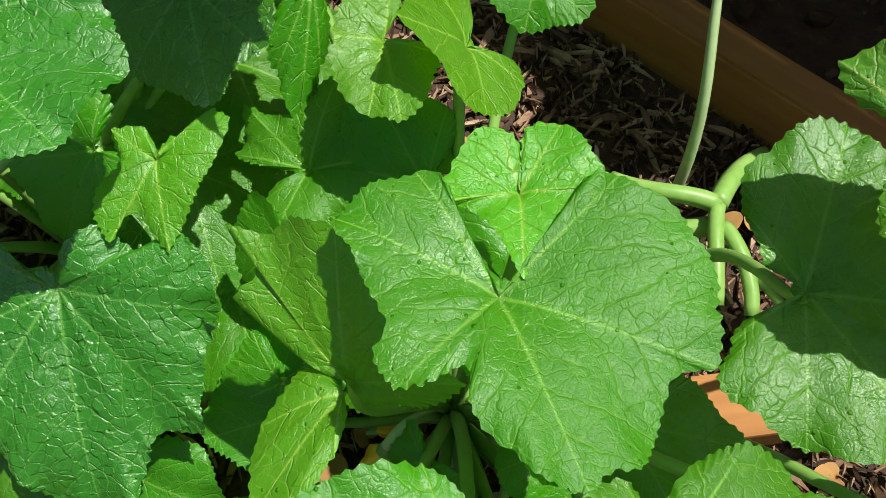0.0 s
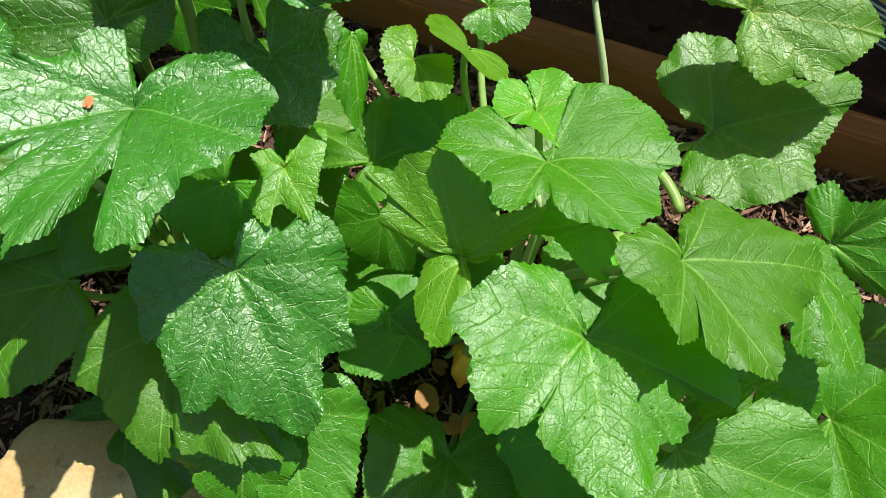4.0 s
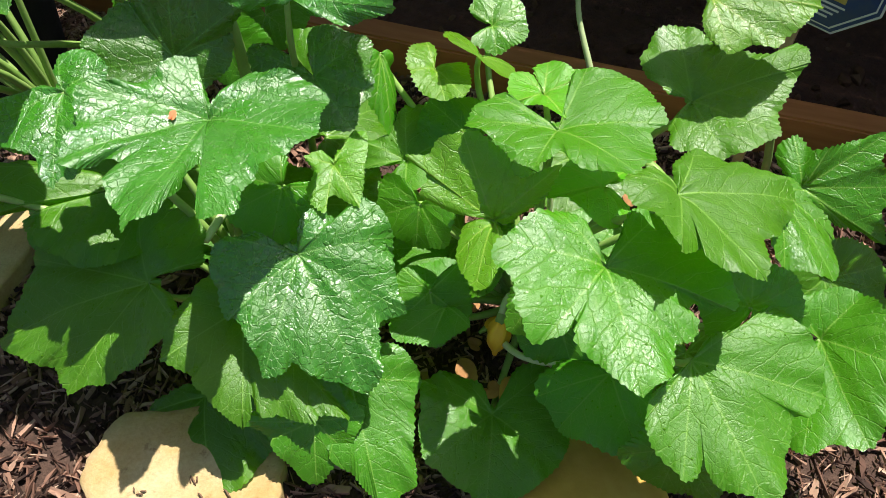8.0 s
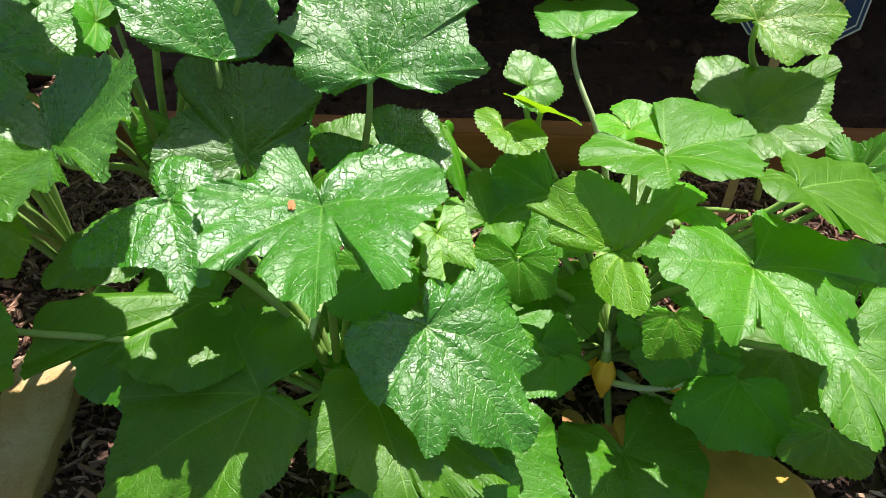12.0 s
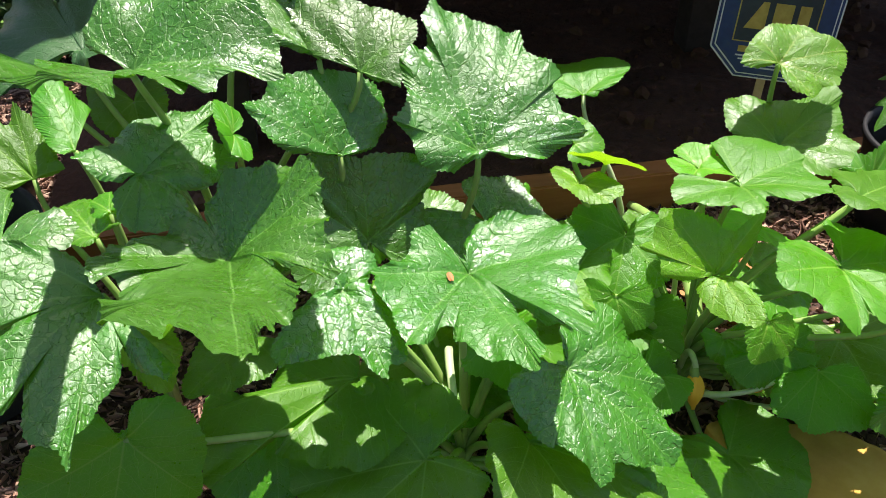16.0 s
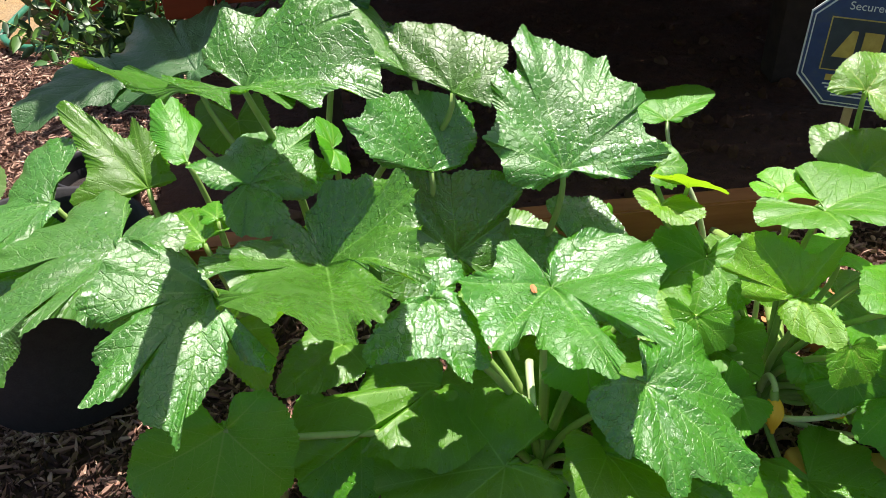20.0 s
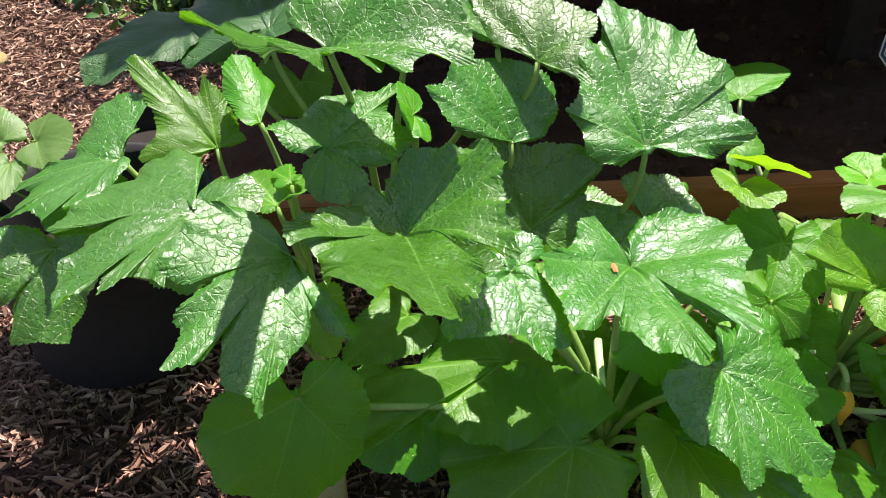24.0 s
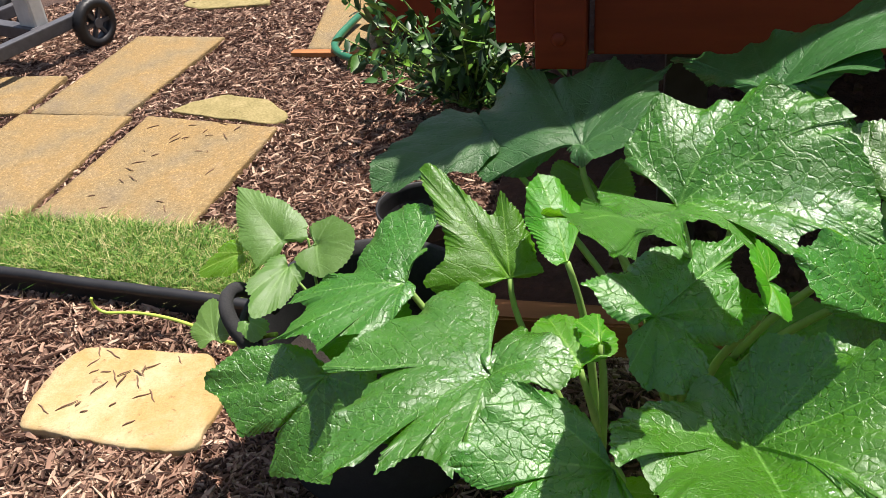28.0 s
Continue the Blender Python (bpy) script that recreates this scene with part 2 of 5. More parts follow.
CLAY = plain("clay_soil", [(0.3, (0.045, 0.020, 0.011)), (0.55, (0.085, 0.038, 0.021)), (0.8, (0.14, 0.068, 0.04))], 38, 0.95, 0.9, 0.02)
CHIP = plain("bark_chip", [(0.2, (0.030, 0.015, 0.011)), (0.42, (0.13, 0.066, 0.045)), (0.66, (0.28, 0.160, 0.110)), (0.9, (0.46, 0.32, 0.235))], 55, 0.85, 0.6, 0.003, 0.3, (1, 1, 1), 0.75)
CHIP_SUN = plain("sun_bleached_bark_chip", [(0.10, (0.065, 0.034, 0.025)), (0.36, (0.20, 0.115, 0.080)), (0.64, (0.34, 0.215, 0.150)), (0.92, (0.55, 0.41, 0.30))], 55, 0.85, 0.6, 0.003, 0.3, (1, 1, 1), 0.8)
def sandstone_material(name, edge, core, pit):
    """Buff sandstone: pale, with a warm stain in the middle, fine grain and small pits."""
    m, n, l, b = mat(name, 0.88, 0.0, 0.3)
    co = n.new("ShaderNodeTexCoord").outputs["Object"]
    stain = ramp(n, l, noise_tex(n, l, 7.5, 6, co, 0.62), [(0.36, (0, 0, 0)), (0.62, (1, 1, 1))])
    col = mixc(n, l, stain, edge, core)
    grain = noise_tex(n, l, 190, 5, co, 0.7)
    col = mixc(n, l, 0.55, col, ramp(n, l, grain, [(0.32, (0.72, 0.68, 0.60)), (0.62, (1.08, 1.06, 1.02))]), "MULTIPLY")
    spots = ramp(n, l, noise_tex(n, l, 46, 6, co, 0.72), [(0.30, (1, 1, 1)), (0.40, (0, 0, 0))])
    col = mixc(n, l, math_node(n, l, "MULTIPLY", spots, 0.6), col, pit)
    l.new(col, b.inputs["Base Color"])
    h = math_node(n, l, "SUBTRACT", grain, math_node(n, l, "MULTIPLY", spots, 0.8))
    bump(n, l, b, h, 0.6, 0.0022)
    return m


STONE = sandstone_material("sandstone", (0.46, 0.37, 0.22), (0.37, 0.25, 0.10), (0.18, 0.11, 0.05))


def pebble_material(name):
    m, n, l, b = mat(name, 0.85, 0.0, 0.35)
    co = n.new("ShaderNodeTexCoord").outputs["Object"]
    stain = noise_tex(n, l, 4.5, 5, co, 0.6)
    col = ramp(n, l, stain, [(0.30, (0.20, 0.16, 0.105)), (0.44, (0.27, 0.20, 0.10)), (0.58, (0.31, 0.205, 0.08)), (0.74, (0.30, 0.24, 0.15))])
    v = n.new("ShaderNodeTexVoronoi")
    v.inputs["Scale"].default_value = 230
    l.new(co, v.inputs["Vector"])
    sep = n.new("ShaderNodeSeparateColor")
    l.new(v.outputs["Color"], sep.inputs[0])
    stone = ramp(n, l, sep.outputs[0], [(0.0, (0.45, 0.42, 0.38)), (0.5, (0.88, 0.86, 0.82)), (0.9, (1.15, 1.15, 1.15)), (1.0, (1.8, 1.85, 1.9))])
    col = mixc(n, l, 0.62, col, stone, "MULTIPLY")
    gap = math_node(n, l, "MULTIPLY", v.outputs["Distance"], 1.3, True)
    col = mixc(n, l, math_node(n, l, "MULTIPLY", gap, 0.35), col, (0.10, 0.07, 0.035))
    pits = ramp(n, l, noise_tex(n, l, 70, 5, co, 0.7), [(0.30, (0.5, 0.45, 0.38)), (0.42, (1, 1, 1))])
    col = mixc(n, l, 0.6, col, pits, "MULTIPLY")
    l.new(col, b.inputs["Base Color"])
    bump(n, l, b, math_node(n, l, "SUBTRACT", 1.0, v.outputs["Distance"]), 0.7, 0.003)
    return m


PAVER = pebble_material("pebbled_paver")
MOSSY = plain("mossy_sandstone", [(0.28, (0.10, 0.085, 0.03)), (0.5, (0.22, 0.18, 0.07)), (0.75, (0.36, 0.29, 0.14))], 120, 0.9, 0.6, 0.003)
BEAM_WOOD = plain("cedar_timber", [(0.25, (0.22, 0.085, 0.025)), (0.55, (0.36, 0.15, 0.05)), (0.8, (0.48, 0.23, 0.09))], 40, 0.75, 0.4, 0.002, 0.3, (0.12, 1, 1))
REDWOOD = plain("red_stained_wood", [(0.3, (0.13, 0.018, 0.004)), (0.55, (0.185, 0.027, 0.006)), (0.8, (0.25, 0.043, 0.010))], 30, 0.6, 0.3, 0.0015, 0.25, (0.15, 1, 1))
# wood below the deck coloured near black so the hollow reads as shade
SHADE_WOOD = plain("under_deck_shade_wood", [(0.3, (0.02, 0.014, 0.01)), (0.7, (0.05, 0.034, 0.024))], 30, 0.9)
BLACKPOT = plain("black_plastic", [(0.3, (0.010, 0.010, 0.011)), (0.7, (0.02, 0.02, 0.021))], 40, 0.5, 0.2, 0.001)
FELT = plain("black_grow_bag", [(0.3, (0.012, 0.012, 0.013)), (0.7, (0.03, 0.03, 0.031))], 300, 0.9, 0.6, 0.001)
GRASS = plain("grass_blade", [(0.16, (0.035, 0.13, 0.008)), (0.46, (0.10, 0.25, 0.022)), (0.70, (0.25, 0.35, 0.07)), (0.88, (0.60, 0.50, 0.26))], 9, 0.6, 0.1, 0.001, 0.3, None, 0.8)
EDGING = BLACKPOT

# ---- helpers for parts ----


def mesh_of(name, verts, faces, material, smooth=True):
    me = bpy.data.meshes.new(name)
    me.from_pydata([tuple(v) for v in verts], [], faces)
    if smooth:
        me.polygons.foreach_set("use_smooth", [True] * len(me.polygons))
    me.materials.append(material)
    return me


def part(name, bm, material, parent, label="", smooth=False):
    me = bpy.data.meshes.new(name)
    bm.to_mesh(me)
    bm.free()
    if smooth:
        me.polygons.foreach_set("use_smooth", [True] * len(me.polygons))
    me.materials.append(material)
    ob = new(name, me)
    ob.parent = parent
    return tagged(ob, label)


def box_bm(sx, sy, sz, bevel=0.003, at=(0, 0, 0), seg=2):
    bm = bmesh.new()
    bmesh.ops.create_cube(bm, size=1.0, matrix=Matrix.Translation(at) @ Matrix.Diagonal((sx, sy, sz, 1)))
    if bevel:
        bmesh.ops.bevel(bm, geom=bm.edges[:], offset=bevel, segments=seg, affect="EDGES", profile=0.6)
    return bm


def thing(name, at, label, category, group="", kind="", turn=0.0):
    ob = new(name)
    ob.matrix_basis = pose(*at, 0, 0, turn)
    return tagged(ob, label, category, group, kind)


def tube(points, radii, sides=9):
    """Vertices and faces of a round stalk along the points."""
    pts = [Vector(p) for p in points]
    verts, faces = [], []
    side = Vector((1, 0, 0))
    for i, p in enumerate(pts):
        d = (pts[min(i + 1, len(pts) - 1)] - pts[max(i - 1, 0)]).normalized()
        side = (side - d * side.dot(d))
        if side.length < 1e-4:
            side = Vector((0, 1, 0)) - d * d.y
        side.normalize()
        up = d.cross(side)
        for k in range(sides):
            a = 2 * math.pi * k / sides
            r = radii[i] * (1 + 0.10 * (k % 2))
            verts.append(p + (side * math.cos(a) + up * math.sin(a)) * r)
    for i in range(len(pts) - 1):
        for k in range(sides):
            a, b = i * sides + k, i * sides + (k + 1) % sides
            faces.append((a, b, b + sides, a + sides))
    faces.append(tuple(range(sides))[::-1])
    faces.append(tuple(range((len(pts) - 1) * sides, len(pts) * sides)))
    return verts, faces


def bezier(p, q, r, s, n=14):
    p, q, r, s = (Vector(v) for v in (p, q, r, s))
    return [p * (1 - u) ** 3 + q * 3 * u * (1 - u) ** 2 + r * 3 * u * u * (1 - u) + s * u ** 3 for u in (i / (n - 1) for i in range(n))]


LEAF_COUNT = [0]


def lobed_rim(lobes, cut, around, power, base):
    """A plain lobed outline from the lobes' tips: degrees from the tip, length, height at the lobe's end."""
    ang = np.radians([a for a, _, _ in lobes])
    rad = np.array([r for _, r, _ in lobes])
    hgt = np.array([h for _, _, h in lobes])
    span = 2 * math.pi - (ang[-1] - ang[0])
    ext = min(0.42 * span, 0.32 + max(0.0, span - 2.1) * 0.45)
    th = np.unique(np.concatenate([np.linspace(ang[0] - ext, ang[-1] + ext, around), ang]))
    R, H = np.zeros(len(th)), np.zeros(len(th))
    for i, t in enumerate(th):
        if t <= ang[0] or t >= ang[-1]:
            k = 0 if t <= ang[0] else -1
            u = abs(t - ang[k]) / ext
            R[i] = rad[k] * (base + (1 - base) * max(0.0, math.cos(u * math.pi / 2)) ** 0.7)
            H[i] = hgt[k] * (1 - 0.6 * u * u)
        else:
            k = np.searchsorted(ang, t, "right") - 1
            s = (t - ang[k]) / (ang[k + 1] - ang[k])
            w = s * s * (3 - 2 * s)
            g = min(1.0, (ang[k + 1] - ang[k]) / 0.75)
            q = 0.5 * s + 0.5 * w
            R[i] = (rad[k] * (1 - q) + rad[k + 1] * q) * (1 - 0.95 * cut * g * math.sin(math.pi * s) ** (power + 0.2) + 0.10 * g * math.sin(math.pi * s) ** 0.7 * (1 - min(1, cut * 2.2)))
            H[i] = hgt[k] * (1 - w) + hgt[k + 1] * w
    return R * np.cos(th), R * np.sin(th), H, ang


def drawn_rim(shape, bend, step):
    """An outline that leaves the leaf's heart at one side of its sinus and comes back at the other. shape: (degrees, length),
    with a third number where a main vein ends in a pointed tip. bend: how the blade curves, as a quadric and a cone over its own plane."""
    p = [(q[1] * math.cos(radians(q[0])), q[1] * math.sin(radians(q[0]))) for q in shape]
    back = Vector(p[0]).normalized() + Vector(p[-1]).normalized()
    back = back * 0.055 * max(q[1] for q in shape) if back.length > 0.9 else back * 0
    p = [tuple(back)] + p + [tuple(back)]
    sharp = [True] + [len(q) > 2 for q in shape] + [True]
    p = [np.array(q) for q in p]
    xy = [p[0]]
    for i in range(len(p) - 1):
        a, b = p[i], p[i + 1]
        ta = (b - a) if sharp[i] else 0.5 * (b - p[i - 1])
        tb = (b - a) if sharp[i + 1] else 0.5 * (p[i + 2] - a)
        n = max(2, int(np.linalg.norm(b - a) / step))
        for k in range(1, n + 1):
            u = k / n
            xy.append(a * (2 * u ** 3 - 3 * u * u + 1) + ta * (u ** 3 - 2 * u * u + u) + b * (3 * u * u - 2 * u ** 3) + tb * (u ** 3 - u * u))
    xy = np.array(xy)
    x, y = xy[:, 0], xy[:, 1]
    H = bend[0] * x * x + bend[1] * x * y + bend[2] * y * y + bend[3] * x + bend[4] * y + bend[5] * np.hypot(x, y)
    # the five to seven longest tips, well apart, carry a main vein
    veins = []
    for q in sorted((q for q in shape if len(q) > 2), key=lambda q: -q[1]):
        if len(veins) < 7 and all(abs((q[0] - v + 180) % 360 - 180) > 24 for v in veins):
            veins.append(q[0])
    return x, y, H, np.radians(sorted(veins))


def blade_mesh(x0, y0, H, ang, material, rough_edge=1.0, wave=1.0, seed=0):
    """A blade between its heart and its rim: toothed and ruffled at the rim, quilted between the veins that run at the angles given."""
    rng = np.random.default_rng(seed)
    size = np.hypot(x0, y0).max()
    rings = 22 if size > 0.12 else 14
    dx, dy = np.gradient(x0), np.gradient(y0)
    ln = np.hypot(dx, dy) + 1e-9
    nx, ny = dy / ln, -dx / ln
    arc = np.cumsum(np.hypot(np.diff(x0, prepend=x0[0]), np.diff(y0, prepend=y0[0])))
    near = np.clip(np.hypot(x0, y0) / (0.25 * size), 0, 1)
    # teeth along the rim, uneven in step and size, on broad scallops
    sk = rng.uniform(0, 6.28, 6)
    teeth = (arc / 0.0088 + 0.55 * np.sin(arc * 37 + sk[0]) + 0.35 * np.sin(arc * 83 + sk[1])) % 1.0
    big = 0.65 + 0.35 * np.sin(arc * 61 + sk[2]) * np.sin(arc * 23 + sk[3])
    tooth = near * rough_edge * (0.0040 * big * (1 - np.abs(2 * teeth - 1)) ** 1.2 + min(1.0, size / 0.16) * (0.0045 * np.abs(np.sin(arc * 52 + 0.8 * np.sin(arc * 17 + sk[4]))) ** 0.8 - 0.004))
    ph = rng.uniform(0, 6.28, 8)
    verts, vd, vl, rim = [], [], [], []
    levels = [0.0] + list(np.linspace(0.05, 1.0, rings))
    for s in levels:
        push = tooth * s ** 5 if s > 0.6 else 0
        x, y = x0 * s + nx * push, y0 * s + ny * push
        r, th = np.hypot(x, y), np.arctan2(y, x)
        dth = np.abs(((th[:, None] - ang[None, :]) + math.pi) % (2 * math.pi) - math.pi)
        along = r[:, None] * np.cos(dth)
        across = np.where(along > 0, r[:, None] * np.sin(dth), r[:, None])
        k = across.argmin(1)
        d, a = across[np.arange(len(th)), k], along[np.arange(len(th)), k]
        z = H * s ** 1.4 + 0.15 * size * near * (s - s * s)
        z = z + 0.0034 * (1 - np.exp(-(d / 0.018) ** 2)) * min(1.0, s * 3)
        z = z - 0.004 * math.exp(-(s / 0.10) ** 2)
        # quilting between the side veins
        saw = np.abs((34.0 * (a - 0.95 * d) + 0.35 * np.sin(a * 61 + ph[6]) + k * 0.37) % 1.0 - 0.5)
        z = z + 0.0007 * wave * np.minimum(1, d / 0.012) * (np.sqrt(np.clip(saw * 2, 0, 1)) - 0.6) * (1 - 0.5 * s)
        z = z + near * wave * size * s * (0.020 * np.sin(2.2 * th + ph[0]) * s + 0.010 * np.sin(5.1 * th + ph[1]) * s * s + 0.015 * s ** 4 * np.sin(arc * 48 + ph[2]) + 0.011 * s ** 5 * np.sin(arc * 105 + ph[3]) + 0.0035 * s ** 7 * np.sin(arc * 213 + ph[7]))
        z = z + wave * size * 0.013 * np.sin(x * 34 + ph[4]) * np.cos(y * 31 + ph[5]) * min(1, s * 2)
        verts.append(np.stack([x, y, z], 1))
        vd.append(d), vl.append(a + 0.13 * k), rim.append(np.full(len(th), s))
    n = len(x0)
    V = np.concatenate(verts)
    faces = [(i * n + k, (i + 1) * n + k, (i + 1) * n + k + 1, i * n + k + 1) for i in range(len(levels) - 1) for k in range(n - 1)]
    me = mesh_of("leaf", V, faces, material)
    for key, val in (("vein_distance", vd), ("vein_length", vl), ("rim", rim)):
        me.attributes.new(key, "FLOAT", "POINT").data.foreach_set("value", np.concatenate(val).astype(np.float32))
    return me


def leaf(plant, at, turn, lobes, cut=0.15, material=None, root=None, thick=0.0055, stalk=True, label="", wave=1.35, power=1.5, sag=0.10, base=0.22, bend=None, stem=None):
    LEAF_COUNT[0] += 1
    m = pose(*at, *turn)
    big = max(q[1] for q in lobes)
    rim = drawn_rim(lobes, bend, 0.0021) if bend else lobed_rim(lobes, cut, int(180 + 340 * min(1.0, big / 0.2)), power, base)
    ob = new("leaf", blade_mesh(*rim, material or LEAF, seed=LEAF_COUNT[0], wave=wave))
    ob.parent = plant
    ob.matrix_parent_inverse = Matrix.Translation(plant.location).inverted()
    ob.matrix_basis = m
    tagged(ob, label)
    if stalk:
        foot = Vector(root or plant.location)
        j = Vector(at)
        inv = m.inverted()
        away = (m.to_3x3() @ Vector((-1, 0, 0)))
        mid = j + Vector((0, 0, -sag)) + away * 0.03
        low = foot + Vector((0, 0, 0.55 * max(0.05, j.z - foot.z))) + (j - foot) * 0.12
        pts = bezier(j - (m.to_3x3() @ Vector((0, 0, 0.004))), mid, low, foot, 16)
        v, f = tube([inv @ p for p in pts], [thick * (0.75 + 0.6 * i / 15) for i in range(16)])
        st = new("petiole", mesh_of("petiole", v, f, stem or STEM))
        st.parent = ob
    return ob


# ---- ground ----


def ground_height(x, y):
    return 0.012 * noise.noise((x * 3, y * 3, 0)) + 0.006 * noise.noise((x * 13, y * 13, 5))


def far_axis(a, b, inner, outer):
    """Coordinates dense near the middle that run out to the horizon."""
    mid = list(np.linspace(a, b, inner))
    out = [b + (outer - b) * (i / 14) ** 2.5 for i in range(1, 15)]
    back = [a - (outer + a) * (i / 14) ** 2.5 for i in range(14, 0, -1)]
    return back + mid + out


gx, gy = far_axis(-2.6, 2.2, 120, 300), far_axis(-1.6, 4.6, 150, 300)
gv = [(x, y, ground_height(x, y) - 0.008) for y in gy for x in gx]
gf = [(j * len(gx) + i, j * len(gx) + i + 1, (j + 1) * len(gx) + i + 1, (j + 1) * len(gx) + i) for j in range(len(gy) - 1) for i in range(len(gx) - 1)]
ground = tagged(new("ground", mesh_of("ground", gv, gf, SOIL)), "dark damp soil under the bark mulch", "ground", "", "structure")

# the yard is laid out along the timber: u runs along it, v away from the plants
YARD = math.degrees(math.atan2(-0.40, 0.505))
U = Vector((math.cos(radians(YARD)), math.sin(radians(YARD)), 0))
W = Vector((-U.y, U.x, 0))
EDGE = Vector((0.30, 0.765, 0))


def yard(u, v, z=0.0):
    return EDGE + U * u + W * v + Vector((0, 0, z))


def clay_height(u, v):
    return 0.035 + 0.02 * min(1, v / 0.4) + 0.018 * noise.noise((u * 5, v * 5, 3)) + 0.010 * noise.noise((u * 17, v * 17, 9)) + 0.005 * noise.noise((u * 45, v * 45, 2))


cu, cv = np.linspace(-1.1, 3.2, 150), np.linspace(0.055, 3.4, 110)
verts = [yard(u, v, clay_height(u, v)) for v in cv for u in cu]
nx = len(cu)
faces = [(j * nx + i, j * nx + i + 1, (j + 1) * nx + i + 1, (j + 1) * nx + i) for j in range(len(cv) - 1) for i in range(nx - 1)]
tagged(new("clay_soil", mesh_of("clay_soil", verts, faces, CLAY)), "bare red clay soil behind the timber edging", "soil", "", "structure")

# clods and stones on the clay
rng = np.random.default_rng(5)
verts, faces = [], []
ico = bmesh.new()
bmesh.ops.create_icosphere(ico, subdivisions=1, radius=1)
base_v = np.array([v.co[:] for v in ico.verts])
base_f = [tuple(v.index for v in f.verts) for f in ico.faces]
ico.free()
for k in range(900):
    u, v = rng.uniform(-0.9, 2.2), 0.07 + 1.3 * rng.random() ** 1.3
    s = 0.004 + 0.022 * rng.random() ** 4
    p = yard(u, v, clay_height(u, v) + s * 0.3)
    sh = base_v * (1 + 0.25 * rng.normal(size=(len(base_v), 1))) * s * rng.uniform(0.6, 1.2, 3)
    o = len(verts)
    verts += [Vector(q) + p for q in sh]
    faces += [tuple(i + o for i in f) for f in base_f]
tagged(new("clods", mesh_of("clods", verts, faces, plain("clod", [(0.2, (0.045, 0.022, 0.012)), (0.6, (0.10, 0.05, 0.028)), (0.9, (0.15, 0.09, 0.055))], 60, 0.95, 0.6, 0.004, 0.2, None, 0.6), False)), "loose clods and small stones on clay soil", "clods", "", "stuff")

# ---- timber edging ----
beam = thing("timber_edging", yard(0, 0), "weathered orange-brown timber beam edging the mulch bed", "timber edging", "", "", YARD)
for u0, u1 in ((-1.25, 0.92), (0.925, 2.6)):
    bm = bmesh.new()
    bmesh.ops.create_cube(bm, size=1.0, matrix=Matrix.Translation(((u0 + u1) / 2, 0.032, 0.035)) @ Matrix.Diagonal((u1 - u0, 0.064, 0.115, 1)))
    bmesh.ops.subdivide_edges(bm, edges=[e for e in bm.edges if abs((e.verts[0].co - e.verts[1].co).x) > 0.5], cuts=40)
    for v in bm.verts:
        v.co += Vector((0, 0.0025 * noise.noise(v.co * 6), 0.003 * noise.noise(v.co * 4 + Vector((9, 0, 0)))))
    bmesh.ops.bevel(bm, geom=[e for e in bm.edges if e.calc_face_angle(0) > 0.8], offset=0.005, segments=2, affect="EDGES")
    part("timber", bm, BEAM_WOOD, beam)
# a short cut-off of the same timber among the stems
off = thing("timber_block", (0.365, 0.235, 0.0), "short orange-brown timber off-cut lying on the mulch", "timber block", "", "", 8)
part("block", box_bm(0.15, 0.075, 0.07, 0.005, (0, 0, 0.03)), BEAM_WOOD, off)

# ---- raised deck with a red stained front, dark below ----
FV = 0.11
deck = thing("deck", yard(0, FV), "red-stained raised wooden deck with a dark hollow below", "deck", "", "", YARD)
part("fascia_board", box_bm(3.5, 0.036, 0.24, 0.004, (0.92, 0.035, 0.738)), REDWOOD, deck)
# post and trim are carried up out of view to cast shade too
part("corner_post", box_bm(0.09, 0.10, 1.17, 0.005, (-0.8865, 0.022, 1.193)), REDWOOD, deck)
part("trim", box_bm(0.073, 0.06, 1.11, 0.004, (-0.969, 0.035, 1.20)), REDWOOD, deck)
bm = bmesh.new()
bmesh.ops.create_uvsphere(bm, u_segments=14, v_segments=8, radius=0.013, matrix=Matrix.Translation((-0.889, -0.029, 0.665)) @ Matrix.Diagonal((1, 0.5, 1, 1)))
part("bolt_head", bm, REDWOOD, deck, "", True)
part("side_fascia", box_bm(0.036, 2.6, 0.24, 0.004, (-0.982, 1.37, 0.738)), REDWOOD, deck)
for i in range(18):
    part("deck_board", box_bm(3.62, 0.140, 0.028, 0.004, (0.86, 0.09 + 0.146 * i, 0.874)), REDWOOD, deck)
# added boards above view, only there to shade the leaves by the deck
for i in range(6):
    part("unseen_shade_board", box_bm(0.42, 0.024, 0.140, 0.004, (-0.765, 0.02, 0.97 + 0.146 * i)), REDWOOD, deck)
for i in range(7):
    part("unseen_shade_board", box_bm(0.36, 0.024, 0.140, 0.004, (-0.36, 0.02, 0.97 + 0.146 * i)), REDWOOD, deck)
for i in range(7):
    part("joist", box_bm(0.04, 2.5, 0.18, 0.004, (-0.70 + 0.52 * i, 1.34, 0.765)), SHADE_WOOD, deck)
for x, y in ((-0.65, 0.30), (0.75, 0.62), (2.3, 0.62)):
    part("footing_post", box_bm(0.09, 0.09, 0.84, 0.004, (x, y, 0.26)), SHADE_WOOD, deck)
# added back wall, not seen, closes the hollow so it stays dark
part("unseen_backing", box_bm(3.6, 0.03, 0.9, 0.004, (0.86, 2.66, 0.44)), SHADE_WOOD, deck)

# ---- stepping stones and pavers ----


